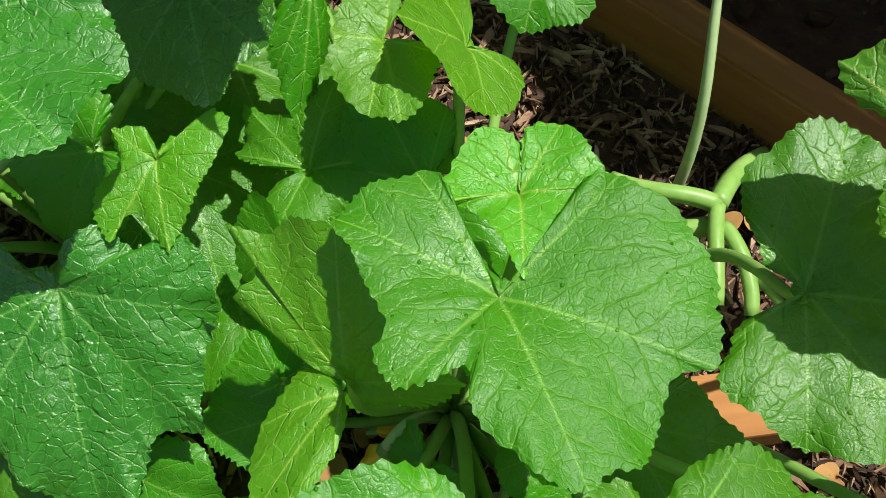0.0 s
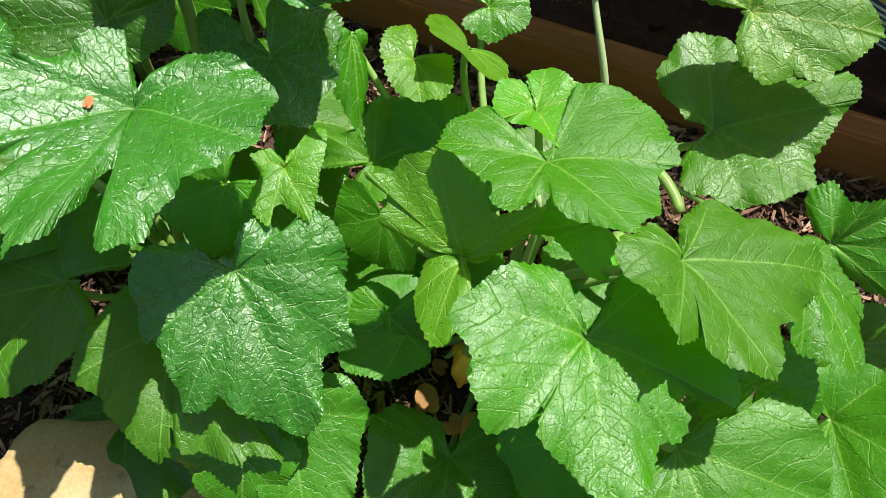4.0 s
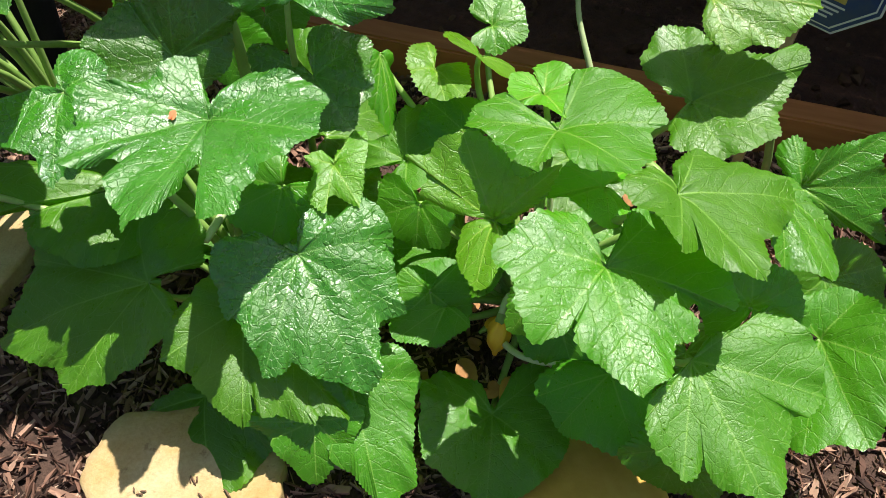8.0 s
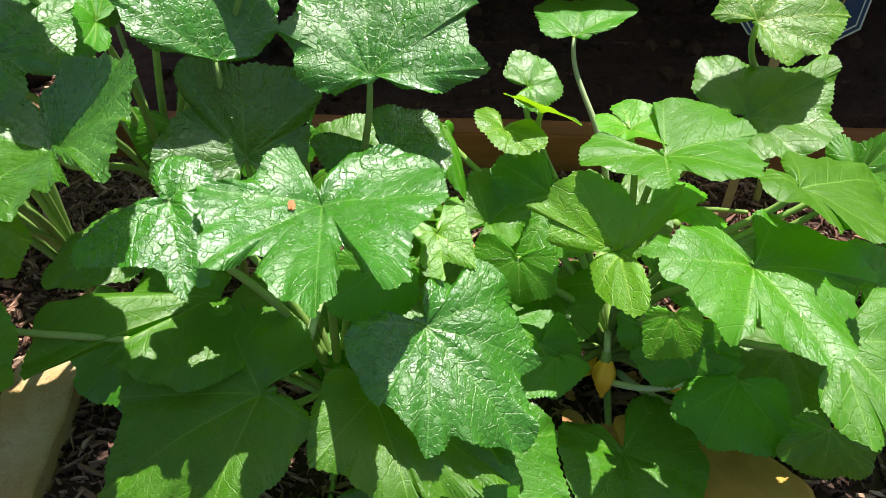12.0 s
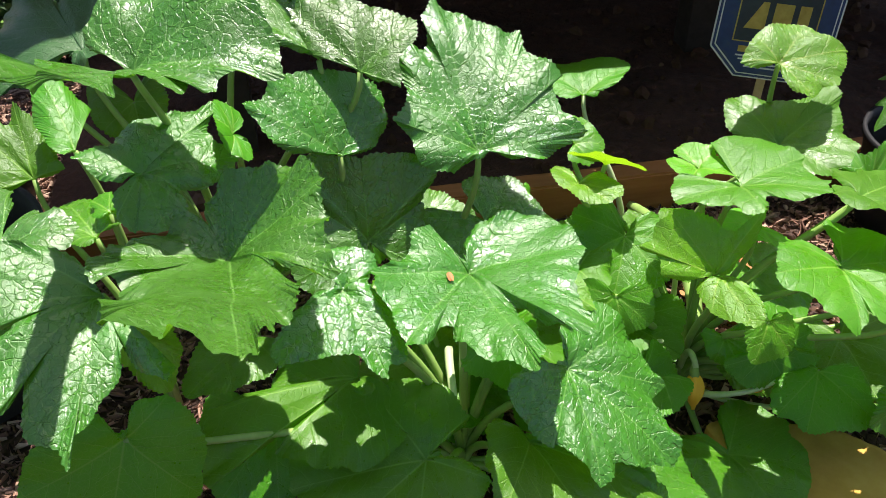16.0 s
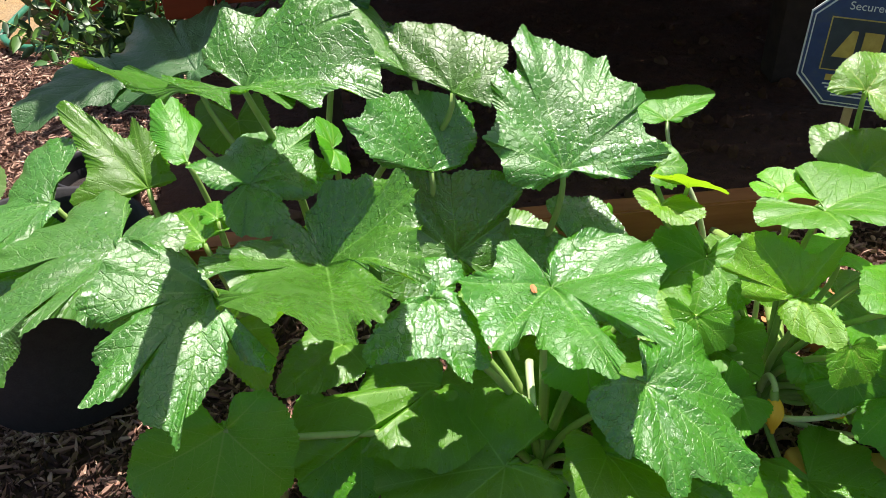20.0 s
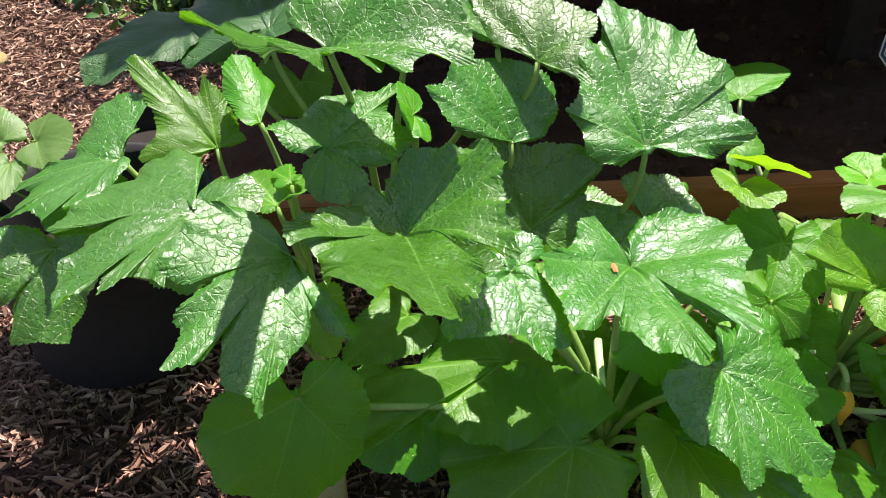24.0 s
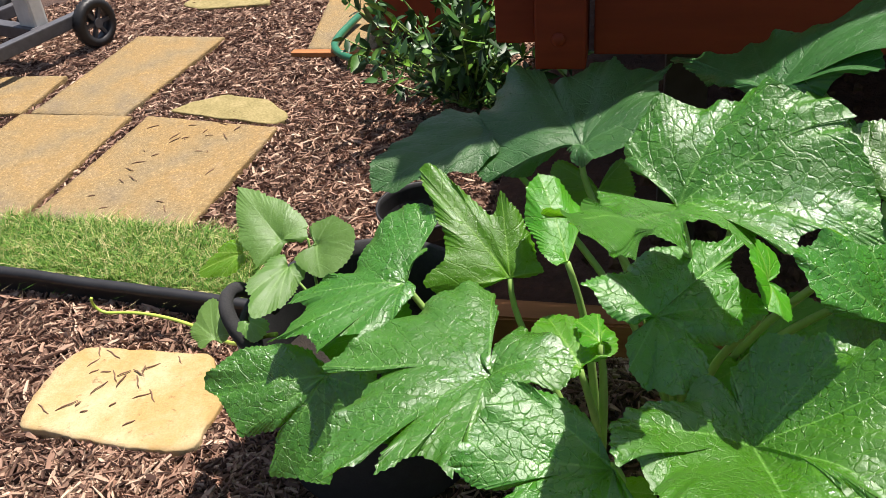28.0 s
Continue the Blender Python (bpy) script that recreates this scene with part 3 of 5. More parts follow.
def slab(name, corners, thick, material, label, category, rough=0.012, group="", round_cut=0, z0=0.0):
    """A flat stone from its rough plan, with broken, rounded edges."""
    c = [Vector((x, y, 0)) for x, y in corners]
    mid = sum(c, Vector()) / len(c)
    ring = []
    for a, b in zip(c, c[1:] + c[:1]):
        k = max(3, int((b - a).length / 0.012))
        ring += [a.lerp(b, i / k) for i in range(k)]
    for _ in range(round_cut):
        ring = [(ring[i - 1] + ring[i] * 2 + ring[(i + 1) % len(ring)]) / 4 for i in range(len(ring))]
    ring = [p + (p - mid).normalized() * rough * (noise.noise(p * 14) + 0.5 * noise.noise(p * 45)) for p in ring]
    v, f, n = [], [], len(ring)
    for s, z in ((1.0, -0.02), (1.002, thick * 0.6), (0.998, thick * 0.88), (0.991, thick), (0.9, thick), (0.7, thick), (0.45, thick), (0.2, thick)):
        for p in ring:
            q = mid + (p - mid) * s
            v.append((q.x - mid.x, q.y - mid.y, z + (0.003 * noise.noise(q * 9) + rough * 0.10 * noise.noise(q * 38) if s < 0.98 else 0.003 * noise.noise(q * 60))))
    for i in range(7):
        f += [(i * n + k, i * n + (k + 1) % n, (i + 1) * n + (k + 1) % n, (i + 1) * n + k) for k in range(n)]
    f.append(tuple(range(7 * n, 8 * n)))
    ob = new(name, mesh_of(name, v, f, material))
    ob.location = (mid.x, mid.y, z0)
    return tagged(ob, label, category, group)


slab("stepping_stone", [(-0.685, 0.16), (-0.61, 0.27), (-0.45, 0.22), (-0.375, 0.12), (-0.41, 0.03), (-0.47, 0.0), (-0.56, 0.02), (-0.64, 0.09)], 0.035, STONE, "pale yellow sandstone stepping stone, partly under leaves", "stepping stone", 0.010, "stepping stones", 6)
slab("stepping_stone", [(-1.03, 0.66), (-0.88, 0.66), (-0.72, 0.84), (-0.66, 0.74), (-0.80, 0.55), (-0.925, 0.365), (-1.04, 0.42)], 0.035, STONE, "flat tan sandstone slab beside the leaves", "stepping stone", 0.012, "stepping stones", 3)
slab("stepping_stone", [(-0.085, -0.09), (-0.055, 0.06), (-0.02, 0.125), (0.035, 0.075), (0.115, -0.04), (0.135, -0.13), (0.08, -0.23), (-0.01, -0.27), (-0.075, -0.22)], 0.035, STONE_GOLD, "orange-tan stepping stone shaded by squash leaves", "stepping stone", 0.010, "stepping stones", 4)
slab("stepping_stone", [(-1.286, 1.886), (-1.165, 1.796), (-1.040, 1.701), (-1.046, 1.620), (-1.052, 1.548), (-1.139, 1.447), (-1.181, 1.458), (-1.262, 1.526), (-1.348, 1.602), (-1.446, 1.703), (-1.412, 1.780), (-1.372, 1.827), (-1.325, 1.868)], 0.035, STONE, "cream flagstone sunk into the bark mulch", "stepping stone", 0.009, "stepping stones", 1, -0.017)
for cs in (((-0.916, 3.039), (-0.572, 2.687), (-0.991, 2.219), (-1.346, 2.569)), ((-0.795, 3.852), (-0.495, 3.603), (-0.992, 3.094), (-1.269, 3.325)), ((-1.300, 3.340), (-0.966, 3.076), (-1.390, 2.560), (-1.730, 2.880)), ((-1.419, 3.814), (-1.113, 3.600), (-1.302, 3.345), (-1.608, 3.561))):
    slab("paver", cs, 0.03, PAVER, "rectangular golden pebble-faced concrete paver", "paver", 0.003, "pavers", 0, -0.012)
slab("stepping_stone", [(-0.848, 3.047), (-0.760, 3.063), (-0.642, 3.053), (-0.530, 2.914), (-0.507, 2.779), (-0.521, 2.728), (-0.564, 2.715), (-0.694, 2.860)], 0.026, MOSSY, "half-round weathered stepping stone between pavers", "stepping stone", 0.007, "stepping stones", 2, -0.012)
slab("stepping_stone", [(-0.55, 4.15), (-0.35, 4.25), (-0.15, 4.1), (-0.22, 3.88), (-0.50, 4.02)], 0.03, MOSSY, "round stepping stone at the far edge of the mulch", "stepping stone", 0.008, "stepping stones", 5, -0.015)
slab("paver", [(-0.262, 3.262), (-0.055, 3.09), (0.34, 3.47), (0.02, 3.76)], 0.03, PAVER, "rectangular golden pebble-faced concrete paver", "paver", 0.003, "pavers", 0, -0.012)

# ---- plants: each an empty at its crown ----
p1 = thing("squash_plant", (0.06, 0.22, 0.02), "sprawling squash plant with broad lobed wet green leaves", "plant", "squash plants")
p2 = thing("squash_plant", (-0.36, 0.40, 0.02), "leafy squash plant with large glossy leaves over mulch", "plant", "squash plants")
p3 = thing("squash_plant", (-0.40, 0.92, 0.02), "tall squash plant with dark green crinkled leaves by the deck", "plant", "squash plants")
p4 = thing("squash_plant", (-0.60, 0.88, 0.03), "squash plant with deeply lobed leaves beside a black pot", "plant", "squash plants")
p5 = thing("sweet_potato_vine", (-0.86, 1.36, 0.30), "trailing vine with heart-shaped grey-green leaves over a black pot", "vine")
leaf(p2, (-0.355, 0.401, 0.448), (0, -2, -110), [(178, 0.018), (-165, 0.078, 1), (-138, 0.084), (-109, 0.090), (-90, 0.151, 1), (-79, 0.159), (-70, 0.163), (-53, 0.206, 1), (-48, 0.192), (-45, 0.152), (-38, 0.141), (-36, 0.167), (-28, 0.193), (-20, 0.208), (-11, 0.250, 1), (-5, 0.208), (5, 0.099), (8, 0.213), (11, 0.240, 1), (20, 0.207), (28, 0.172), (42, 0.155), (67, 0.168, 1), (86, 0.164), (97, 0.161), (109, 0.141), (119, 0.119, 1), (138, 0.083), (151, 0.060), (158, 0.046), (157, 0.023)], bend=(0.503, 0.754, -0.322, -0.238, -0.109, 0.282), material=LEAF_DEEP)
leaf(p2, (-0.288, 0.259, 0.294), (8, 33, -79), [(-142, 0.030), (-140, 0.067), (-128, 0.102, 1), (-116, 0.119), (-103, 0.121), (-71, 0.134, 1), (-62, 0.126), (-40, 0.178, 1), (-32, 0.166), (-27, 0.153), (-21, 0.165), (1, 0.220, 1), (5, 0.216), (12, 0.194), (17, 0.168), (24, 0.153), (36, 0.174, 1), (54, 0.138), (63, 0.133), (75, 0.140, 1), (96, 0.131), (107, 0.118), (110, 0.074), (140, 0.067), (152, 0.039), (164, 0.015)], bend=(-0.101, -0.563, 0.447, 0.004, 0.021, 0.000), material=LEAF_DEEP)
leaf(p1, (0.063, 0.190, 0.475), (2, -4, -95), [(-154, 0.025), (-149, 0.091), (-143, 0.103, 1), (-127, 0.113), (-111, 0.118, 1), (-106, 0.113), (-72, 0.075), (-56, 0.089), (-39, 0.092, 1), (-31, 0.082), (-27, 0.064), (-17, 0.057), (-9, 0.080), (11, 0.114), (25, 0.136, 1), (33, 0.130), (42, 0.134), (67, 0.120), (75, 0.140, 1), (99, 0.139), (114, 0.133), (126, 0.126), (140, 0.113, 1), (148, 0.099), (138, 0.021)], bend=(1.129, -0.218, 0.263, -0.031, -0.024, 0.000))
leaf(p1, (0.149, 0.034, 0.477), (-14, 13, -68), [(177, 0.010), (179, 0.029), (-172, 0.046, 1), (-136, 0.072, 1), (-111, 0.082), (-59, 0.094), (-56, 0.112, 1), (-36, 0.085), (-36, 0.106), (-3, 0.147, 1), (19, 0.118), (29, 0.130), (45, 0.152), (57, 0.175, 1), (63, 0.172), (71, 0.156), (85, 0.120), (89, 0.108), (98, 0.106), (112, 0.091, 1), (127, 0.065), (139, 0.040), (153, 0.016)], bend=(0.321, -0.165, 0.235, -0.033, -0.008, 0.000))
leaf(p1, (0.047, 0.006, 0.415), (-7, 8, -113), [(-132, 0.010), (-156, 0.055), (-148, 0.076), (-138, 0.094, 1), (-119, 0.107), (-95, 0.137, 1), (-85, 0.140), (-66, 0.125), (-55, 0.137), (-41, 0.145), (-35, 0.136, 1), (-29, 0.115), (-27, 0.090), (-24, 0.108), (-16, 0.124), (11, 0.172, 1), (24, 0.157), (37, 0.128), (46, 0.133), (56, 0.125), (63, 0.110), (69, 0.127), (71, 0.159, 1), (80, 0.158), (92, 0.143), (139, 0.114, 1), (155, 0.089), (162, 0.012)], bend=(-0.002, 0.720, 0.677, -0.027, -0.030, 0.000))
leaf(p1, (0.133, -0.093, 0.304), (10, 18, -76), [(-82, 0.014), (-77, 0.043), (-83, 0.069), (-74, 0.104, 1), (-60, 0.123), (-43, 0.152, 1), (-37, 0.144), (-32, 0.121), (-32, 0.137), (-26, 0.155), (-16, 0.172), (-10, 0.197, 1), (-1, 0.185), (24, 0.141), (30, 0.154), (42, 0.168, 1), (57, 0.164), (78, 0.147), (89, 0.130), (92, 0.106, 1), (90, 0.073), (105, 0.046), (112, 0.018)], bend=(0.057, -0.130, -0.078, -0.003, 0.009, -0.000))
leaf(p1, (-0.066, 0.057, 0.049), (-10, 1, -98), [(-150, 0.013), (-170, 0.034), (-163, 0.053), (-147, 0.075, 1), (-134, 0.098), (-117, 0.119, 1), (-83, 0.121), (-68, 0.131), (-57, 0.135, 1), (-17, 0.152, 1), (4, 0.139), (31, 0.132, 1), (51, 0.120), (64, 0.109), (77, 0.115), (116, 0.114, 1), (130, 0.099), (140, 0.076), (129, 0.015)], bend=(0.867, 0.691, 1.839, -0.147, 0.127, 0.000))
leaf(p2, (-0.505, 0.355, 0.211), (-20, 9, 151), [(-142, 0.017), (-161, 0.056), (-157, 0.091, 1), (-128, 0.116), (-105, 0.132), (-73, 0.147, 1), (-50, 0.165), (-26, 0.193), (-9, 0.202, 1), (-1, 0.192), (22, 0.255, 1), (32, 0.227), (48, 0.185), (62, 0.197, 1), (92, 0.136), (137, 0.100, 1), (154, 0.062), (162, 0.027)], bend=(0.046, -0.148, 0.037, -0.006, 0.005, 0.000))
leaf(p2, (-0.380, 0.257, 0.213), (-12, 19, -111), [(-137, 0.025), (-142, 0.063), (-117, 0.072), (-74, 0.101), (-51, 0.138, 1), (-32, 0.120), (-23, 0.134), (5, 0.176, 1), (9, 0.155), (9, 0.131), (15, 0.162), (25, 0.171), (34, 0.202, 1), (39, 0.193), (46, 0.227, 1), (56, 0.165), (58, 0.093), (74, 0.047), (99, 0.016)], bend=(0.065, -0.085, -0.229, 0.004, 0.016, -0.000))
leaf(p2, (-0.260, 0.143, 0.126), (12, 25, -75), [(-135, 0.019), (-60, 0.077), (-45, 0.119, 1), (-25, 0.149), (-17, 0.197, 1), (1, 0.183, 1), (28, 0.109), (56, 0.105, 1), (75, 0.096), (102, 0.077), (120, 0.042)], bend=(0.061, -0.166, 0.059, -0.010, 0.005, 0.000))
leaf(p2, (-0.477, 0.249, 0.036), (14, 13, -114), [(-119, 0.036), (-87, 0.082), (-72, 0.141, 1), (-59, 0.138), (-40, 0.118), (-27, 0.133, 1), (19, 0.174, 1), (38, 0.173), (55, 0.156), (62, 0.191), (74, 0.229, 1), (85, 0.207), (93, 0.143), (107, 0.071), (116, 0.025)], bend=(0.077, -0.031, -0.158, -0.003, -0.001, -0.000))
leaf(p1, (-0.091, 0.192, 0.166), (-9, 6, 173), [(-118, 0.076, 0.005), (-48, 0.090, 0.000), (23, 0.094, 0.004), (55, 0.070, -0.002), (118, 0.052, 0.007)], 0.15)
leaf(p1, (-0.035, 0.161, 0.369), (-29, -47, 91), [(-116, 0.019), (-85, 0.054), (-73, 0.096), (-64, 0.123, 1), (-45, 0.071), (-26, 0.089), (-8, 0.112), (5, 0.127, 1), (19, 0.128), (30, 0.124), (39, 0.142, 1), (42, 0.104), (56, 0.100), (62, 0.078), (66, 0.052, 1), (39, 0.026), (38, 0.016)], bend=(-0.000, 0.000, 2.893, -0.000, -0.011, 0.000), material=LEAF_YOUNG)
leaf(p1, (-0.003, 0.072, 0.300), (1, 64, -129), [(-76, 0.038, -0.002), (-22, 0.072, 0.000), (32, 0.066, 0.001), (76, 0.042, -0.002)], 0.15, material=LEAF_YOUNG)
leaf(p1, (0.281, 0.213, 0.440), (0, 20, -154), [(26, 0.010), (15, 0.024), (-2, 0.044), (4, 0.061, 1), (22, 0.091), (57, 0.110, 1), (75, 0.119), (94, 0.131, 1), (109, 0.117), (135, 0.138), (140, 0.161, 1), (148, 0.163), (154, 0.158, 1), (155, 0.132), (164, 0.108), (-170, 0.092), (-151, 0.110), (-135, 0.126, 1), (-121, 0.117), (-99, 0.097), (-85, 0.070, 1), (-63, 0.034), (-86, 0.014)], bend=(1.613, 0.352, 0.527, 0.073, -0.051, 0.000), material=LEAF, root=(0.30,0.37,0.08))
leaf(p1, (0.304, 0.255, 0.574), (23, -19, 5), [(-156, 0.010), (-149, 0.029), (-132, 0.054), (-119, 0.071), (-109, 0.082, 1), (-87, 0.087), (-75, 0.108, 1), (-40, 0.139, 1), (-2, 0.104, 1), (27, 0.084), (73, 0.065, 1), (125, 0.070, 1), (136, 0.051), (143, 0.025), (127, 0.009)], bend=(0.188, -0.601, -0.408, -0.003, -0.003, -0.000), material=LEAF_PALE, root=(0.60,0.34,0.05))
leaf(p1, (0.080, 0.270, 0.467), (1, 3, 131), [(-19, 0.008), (-40, 0.032), (-34, 0.043), (-24, 0.050, 1), (1, 0.051), (66, 0.063, 1), (78, 0.036), (138, 0.070, 1), (-139, 0.045), (-133, 0.062, 1), (-84, 0.058), (-71, 0.058, 1), (-56, 0.055), (-46, 0.043), (-54, 0.008)], bend=(2.205, 1.543, 3.546, 0.008, -0.020, 0.000), material=LEAF_YOUNG)
leaf(p1, (0.049, 0.423, 0.428), (-40, 0, -72), [(164, 0.018), (157, 0.051), (167, 0.071), (-163, 0.067, 1), (-117, 0.065), (-89, 0.083, 1), (-71, 0.065), (-32, 0.075), (-11, 0.073, 1), (14, 0.065), (48, 0.054, 1), (72, 0.041), (55, 0.009)], bend=(0.353, 1.035, 1.520, -0.000, 0.087, 0.000), material=LEAF_YOUNG)
leaf(p1, (-0.019, 0.432, 0.418), (-3, 4, -147), [(-129, 0.057, 0.005), (-30, 0.039, 0.007), (49, 0.069, -0.001), (69, 0.078, 0.004), (129, 0.047, 0.003)], 0.15, material=LEAF_YOUNG)
leaf(p1, (-0.086, 0.378, 0.300), (6, -20, 27), [(-178, 0.012), (179, 0.032), (-161, 0.051), (-138, 0.069, 1), (-106, 0.059), (-37, 0.082), (-34, 0.130), (-24, 0.141, 1), (8, 0.101), (41, 0.090, 1), (60, 0.071), (77, 0.049), (105, 0.087, 1), (121, 0.071), (137, 0.072, 1), (146, 0.041, 1), (157, 0.012)], bend=(0.423, 1.381, 2.239, -0.070, -0.012, 0.000))
leaf(p1, (-0.082, 0.502, 0.411), (-32, 48, -109), [(-39, 0.038, -0.001), (-10, 0.087, -0.001), (6, 0.129, 0.001), (17, 0.082, 0.001), (39, 0.029, -0.005)], 0.10)
leaf(p2, (-0.204, 0.350, 0.357), (9, 20, -92), [(-170, 0.014), (-153, 0.029), (-121, 0.043, 1), (-82, 0.031), (-59, 0.052), (-40, 0.069), (-24, 0.077, 1), (-18, 0.048), (14, 0.078, 1), (115, 0.064), (138, 0.063, 1), (123, 0.041), (144, 0.024)], bend=(0.074, -0.199, -0.595, 0.009, -0.050, -0.000), material=LEAF_YOUNG)
leaf(p3, (-0.379, 0.623, 0.566), (10, -51, 76), [(-102, 0.024), (-93, 0.055), (-79, 0.082), (-62, 0.115), (-47, 0.132, 1), (-21, 0.130), (8, 0.138, 1), (25, 0.149), (36, 0.142), (48, 0.163, 1), (68, 0.106), (69, 0.045)], bend=(-0.016, -0.049, 1.328, -0.058, -0.045, 0.000), material=LEAF_DEEP, root=(-0.36,0.74,0.02))
leaf(p2, (-0.211, 0.500, 0.545), (1, -40, 54), [(-104, 0.020), (-116, 0.049), (-110, 0.093, 1), (-91, 0.167, 1), (-80, 0.148), (-59, 0.153), (-57, 0.181, 1), (-36, 0.190), (-29, 0.224, 1), (-23, 0.212), (-2, 0.237), (5, 0.262, 1), (12, 0.234), (12, 0.208), (18, 0.182), (25, 0.203), (32, 0.209, 1), (33, 0.181), (51, 0.130), (68, 0.141, 1), (73, 0.114), (102, 0.092), (124, 0.055, 1), (137, 0.022)], bend=(0.001, -0.158, 1.152, -0.038, 0.048, 0.000), material=LEAF_DEEP, root=(-0.19,0.61,0.02))
leaf(p3, (-0.321, 0.635, 0.676), (-18, -33, 55), [(-138, 0.033), (-130, 0.068, 1), (-89, 0.067), (-75, 0.092), (-61, 0.114, 1), (-5, 0.118, 1), (20, 0.150), (32, 0.160, 1), (56, 0.095, 1), (42, 0.023)], bend=(0.000, 0.000, 0.000, 0.000, 0.000, 0.000), material=LEAF_DEEP)
leaf(p3, (-0.337, 0.699, 0.681), (4, -28, 114), [(-67, 0.036), (-45, 0.138), (-40, 0.182, 1), (-25, 0.172), (5, 0.150, 1), (18, 0.099), (25, 0.066), (23, 0.029)], bend=(-0.101, -0.052, 0.161, 0.008, 0.005, 0.000), material=LEAF_DEEP)
leaf(p3, (-0.602, 0.756, 0.740), (17, 16, -178), [(31, 0.027), (4, 0.042), (15, 0.082, 1), (46, 0.243), (47, 0.321), (49, 0.334, 1), (53, 0.343), (53, 0.216, 1), (59, 0.165), (66, 0.106), (74, 0.106), (80, 0.128, 1), (102, 0.098), (116, 0.075), (93, 0.151, 1), (107, 0.142), (120, 0.195, 1), (140, 0.187), (148, 0.176), (149, 0.192, 1), (156, 0.178), (-178, 0.127, 1), (-137, 0.096), (-95, 0.075, 1), (-85, 0.058), (-102, 0.015)], bend=(1.772, 1.810, -1.621, 0.180, -0.360, 0.460), material=LEAF_DEEP)
leaf(p3, (-0.501, 1.084, 0.637), (-17, -17, 29), [(-175, 0.018), (-172, 0.038), (-131, 0.082, 1), (-102, 0.100), (-71, 0.145, 1), (-31, 0.144), (-16, 0.208, 1), (-8, 0.184), (3, 0.181), (17, 0.226, 1), (27, 0.188), (41, 0.178), (44, 0.234), (50, 0.259, 1), (59, 0.242), (89, 0.185), (115, 0.165), (125, 0.152, 1), (126, 0.061), (106, 0.024)], bend=(0.043, 0.022, 0.845, -0.028, -0.045, 0.000), material=LEAF_SHADE)
leaf(p3, (-0.572, 1.233, 0.614), (-6, 13, 154), [(-74, 0.068), (-61, 0.114, 1), (-27, 0.131), (2, 0.191), (16, 0.205, 1), (29, 0.159), (71, 0.085, 1), (100, 0.057)], bend=(-0.120, -0.120, 0.045, 0.018, 0.008, 0.000), material=LEAF_SHADE)
leaf(p3, (-0.316, 0.911, 0.735), (-27, -12, 27), [(-121, 0.024), (-108, 0.056), (-94, 0.103), (-100, 0.151, 1), (-75, 0.140), (-88, 0.184, 1), (-57, 0.170), (-23, 0.210, 1), (-12, 0.182), (2, 0.154), (14, 0.153), (32, 0.201, 1), (48, 0.210), (58, 0.275, 1), (67, 0.133), (80, 0.054)], bend=(-0.197, -0.237, 0.739, -0.018, 0.022, 0.000), material=LEAF_SHADE)
leaf(p4, (-0.660, 1.027, 0.496), (6, -34, 52), [(-88, 0.022), (-77, 0.048, 1), (-11, 0.083), (11, 0.132, 1), (19, 0.104), (27, 0.117), (38, 0.209), (44, 0.224, 1), (70, 0.103), (99, 0.125), (110, 0.105, 1), (117, 0.055), (111, 0.015)], bend=(-0.007, -0.164, 0.710, -0.008, -0.051, 0.000))
leaf(p4, (-0.625, 0.930, 0.570), (-16, -14, 157), [(-108, 0.044), (-111, 0.092, 1), (-89, 0.138), (-79, 0.151, 1), (-69, 0.131), (-57, 0.084), (-28, 0.040), (32, 0.021, 1)], bend=(-0.546, -0.839, 1.845, -0.133, 0.232, 0.000))
leaf(p4, (-0.799, 1.084, 0.509), (-13, 12, 125), [(-84, 0.024), (-100, 0.060), (-80, 0.093), (-97, 0.132, 1), (-73, 0.148), (-57, 0.147), (-33, 0.130), (-10, 0.117), (2, 0.168), (12, 0.216, 1), (21, 0.165), (33, 0.190), (44, 0.213, 1), (49, 0.162), (71, 0.164, 1), (71, 0.130), (88, 0.108), (105, 0.088, 1), (149, 0.033)], bend=(0.149, -0.028, 0.848, -0.067, 0.001, 0.000), material=LEAF_DEEP)
leaf(p4, (-0.803, 0.827, 0.539), (-7, 10, 101), [(-8, 0.031), (-23, 0.062), (-45, 0.110), (-42, 0.173, 1), (-25, 0.186), (34, 0.236, 1), (37, 0.194), (36, 0.143), (59, 0.192), (70, 0.211), (81, 0.232, 1), (85, 0.208), (87, 0.187), (79, 0.165), (87, 0.148), (98, 0.189, 1), (105, 0.163), (106, 0.140), (125, 0.164, 1), (121, 0.132), (127, 0.107), (132, 0.080), (148, 0.062), (-179, 0.063), (-161, 0.090), (-137, 0.104, 1), (-98, 0.085), (-66, 0.090, 1), (-51, 0.064), (-50, 0.021)], bend=(0.511, -0.336, -0.268, -0.017, 0.027, 0.000), material=LEAF_DEEP)
leaf(p4, (-0.944, 1.072, 0.409), (-22, 41, -163), [(-120, 0.028), (-111, 0.052), (-86, 0.105), (-74, 0.145, 1), (-61, 0.182), (-54, 0.187, 1), (-44, 0.157), (-25, 0.150, 1), (-15, 0.112), (-6, 0.072), (-7, 0.114), (0, 0.162, 1), (33, 0.151, 1), (54, 0.099), (103, 0.095, 1), (129, 0.072), (155, 0.035)], bend=(-0.445, -0.482, -0.225, 0.060, 0.017, -0.000), material=LEAF_DEEP)
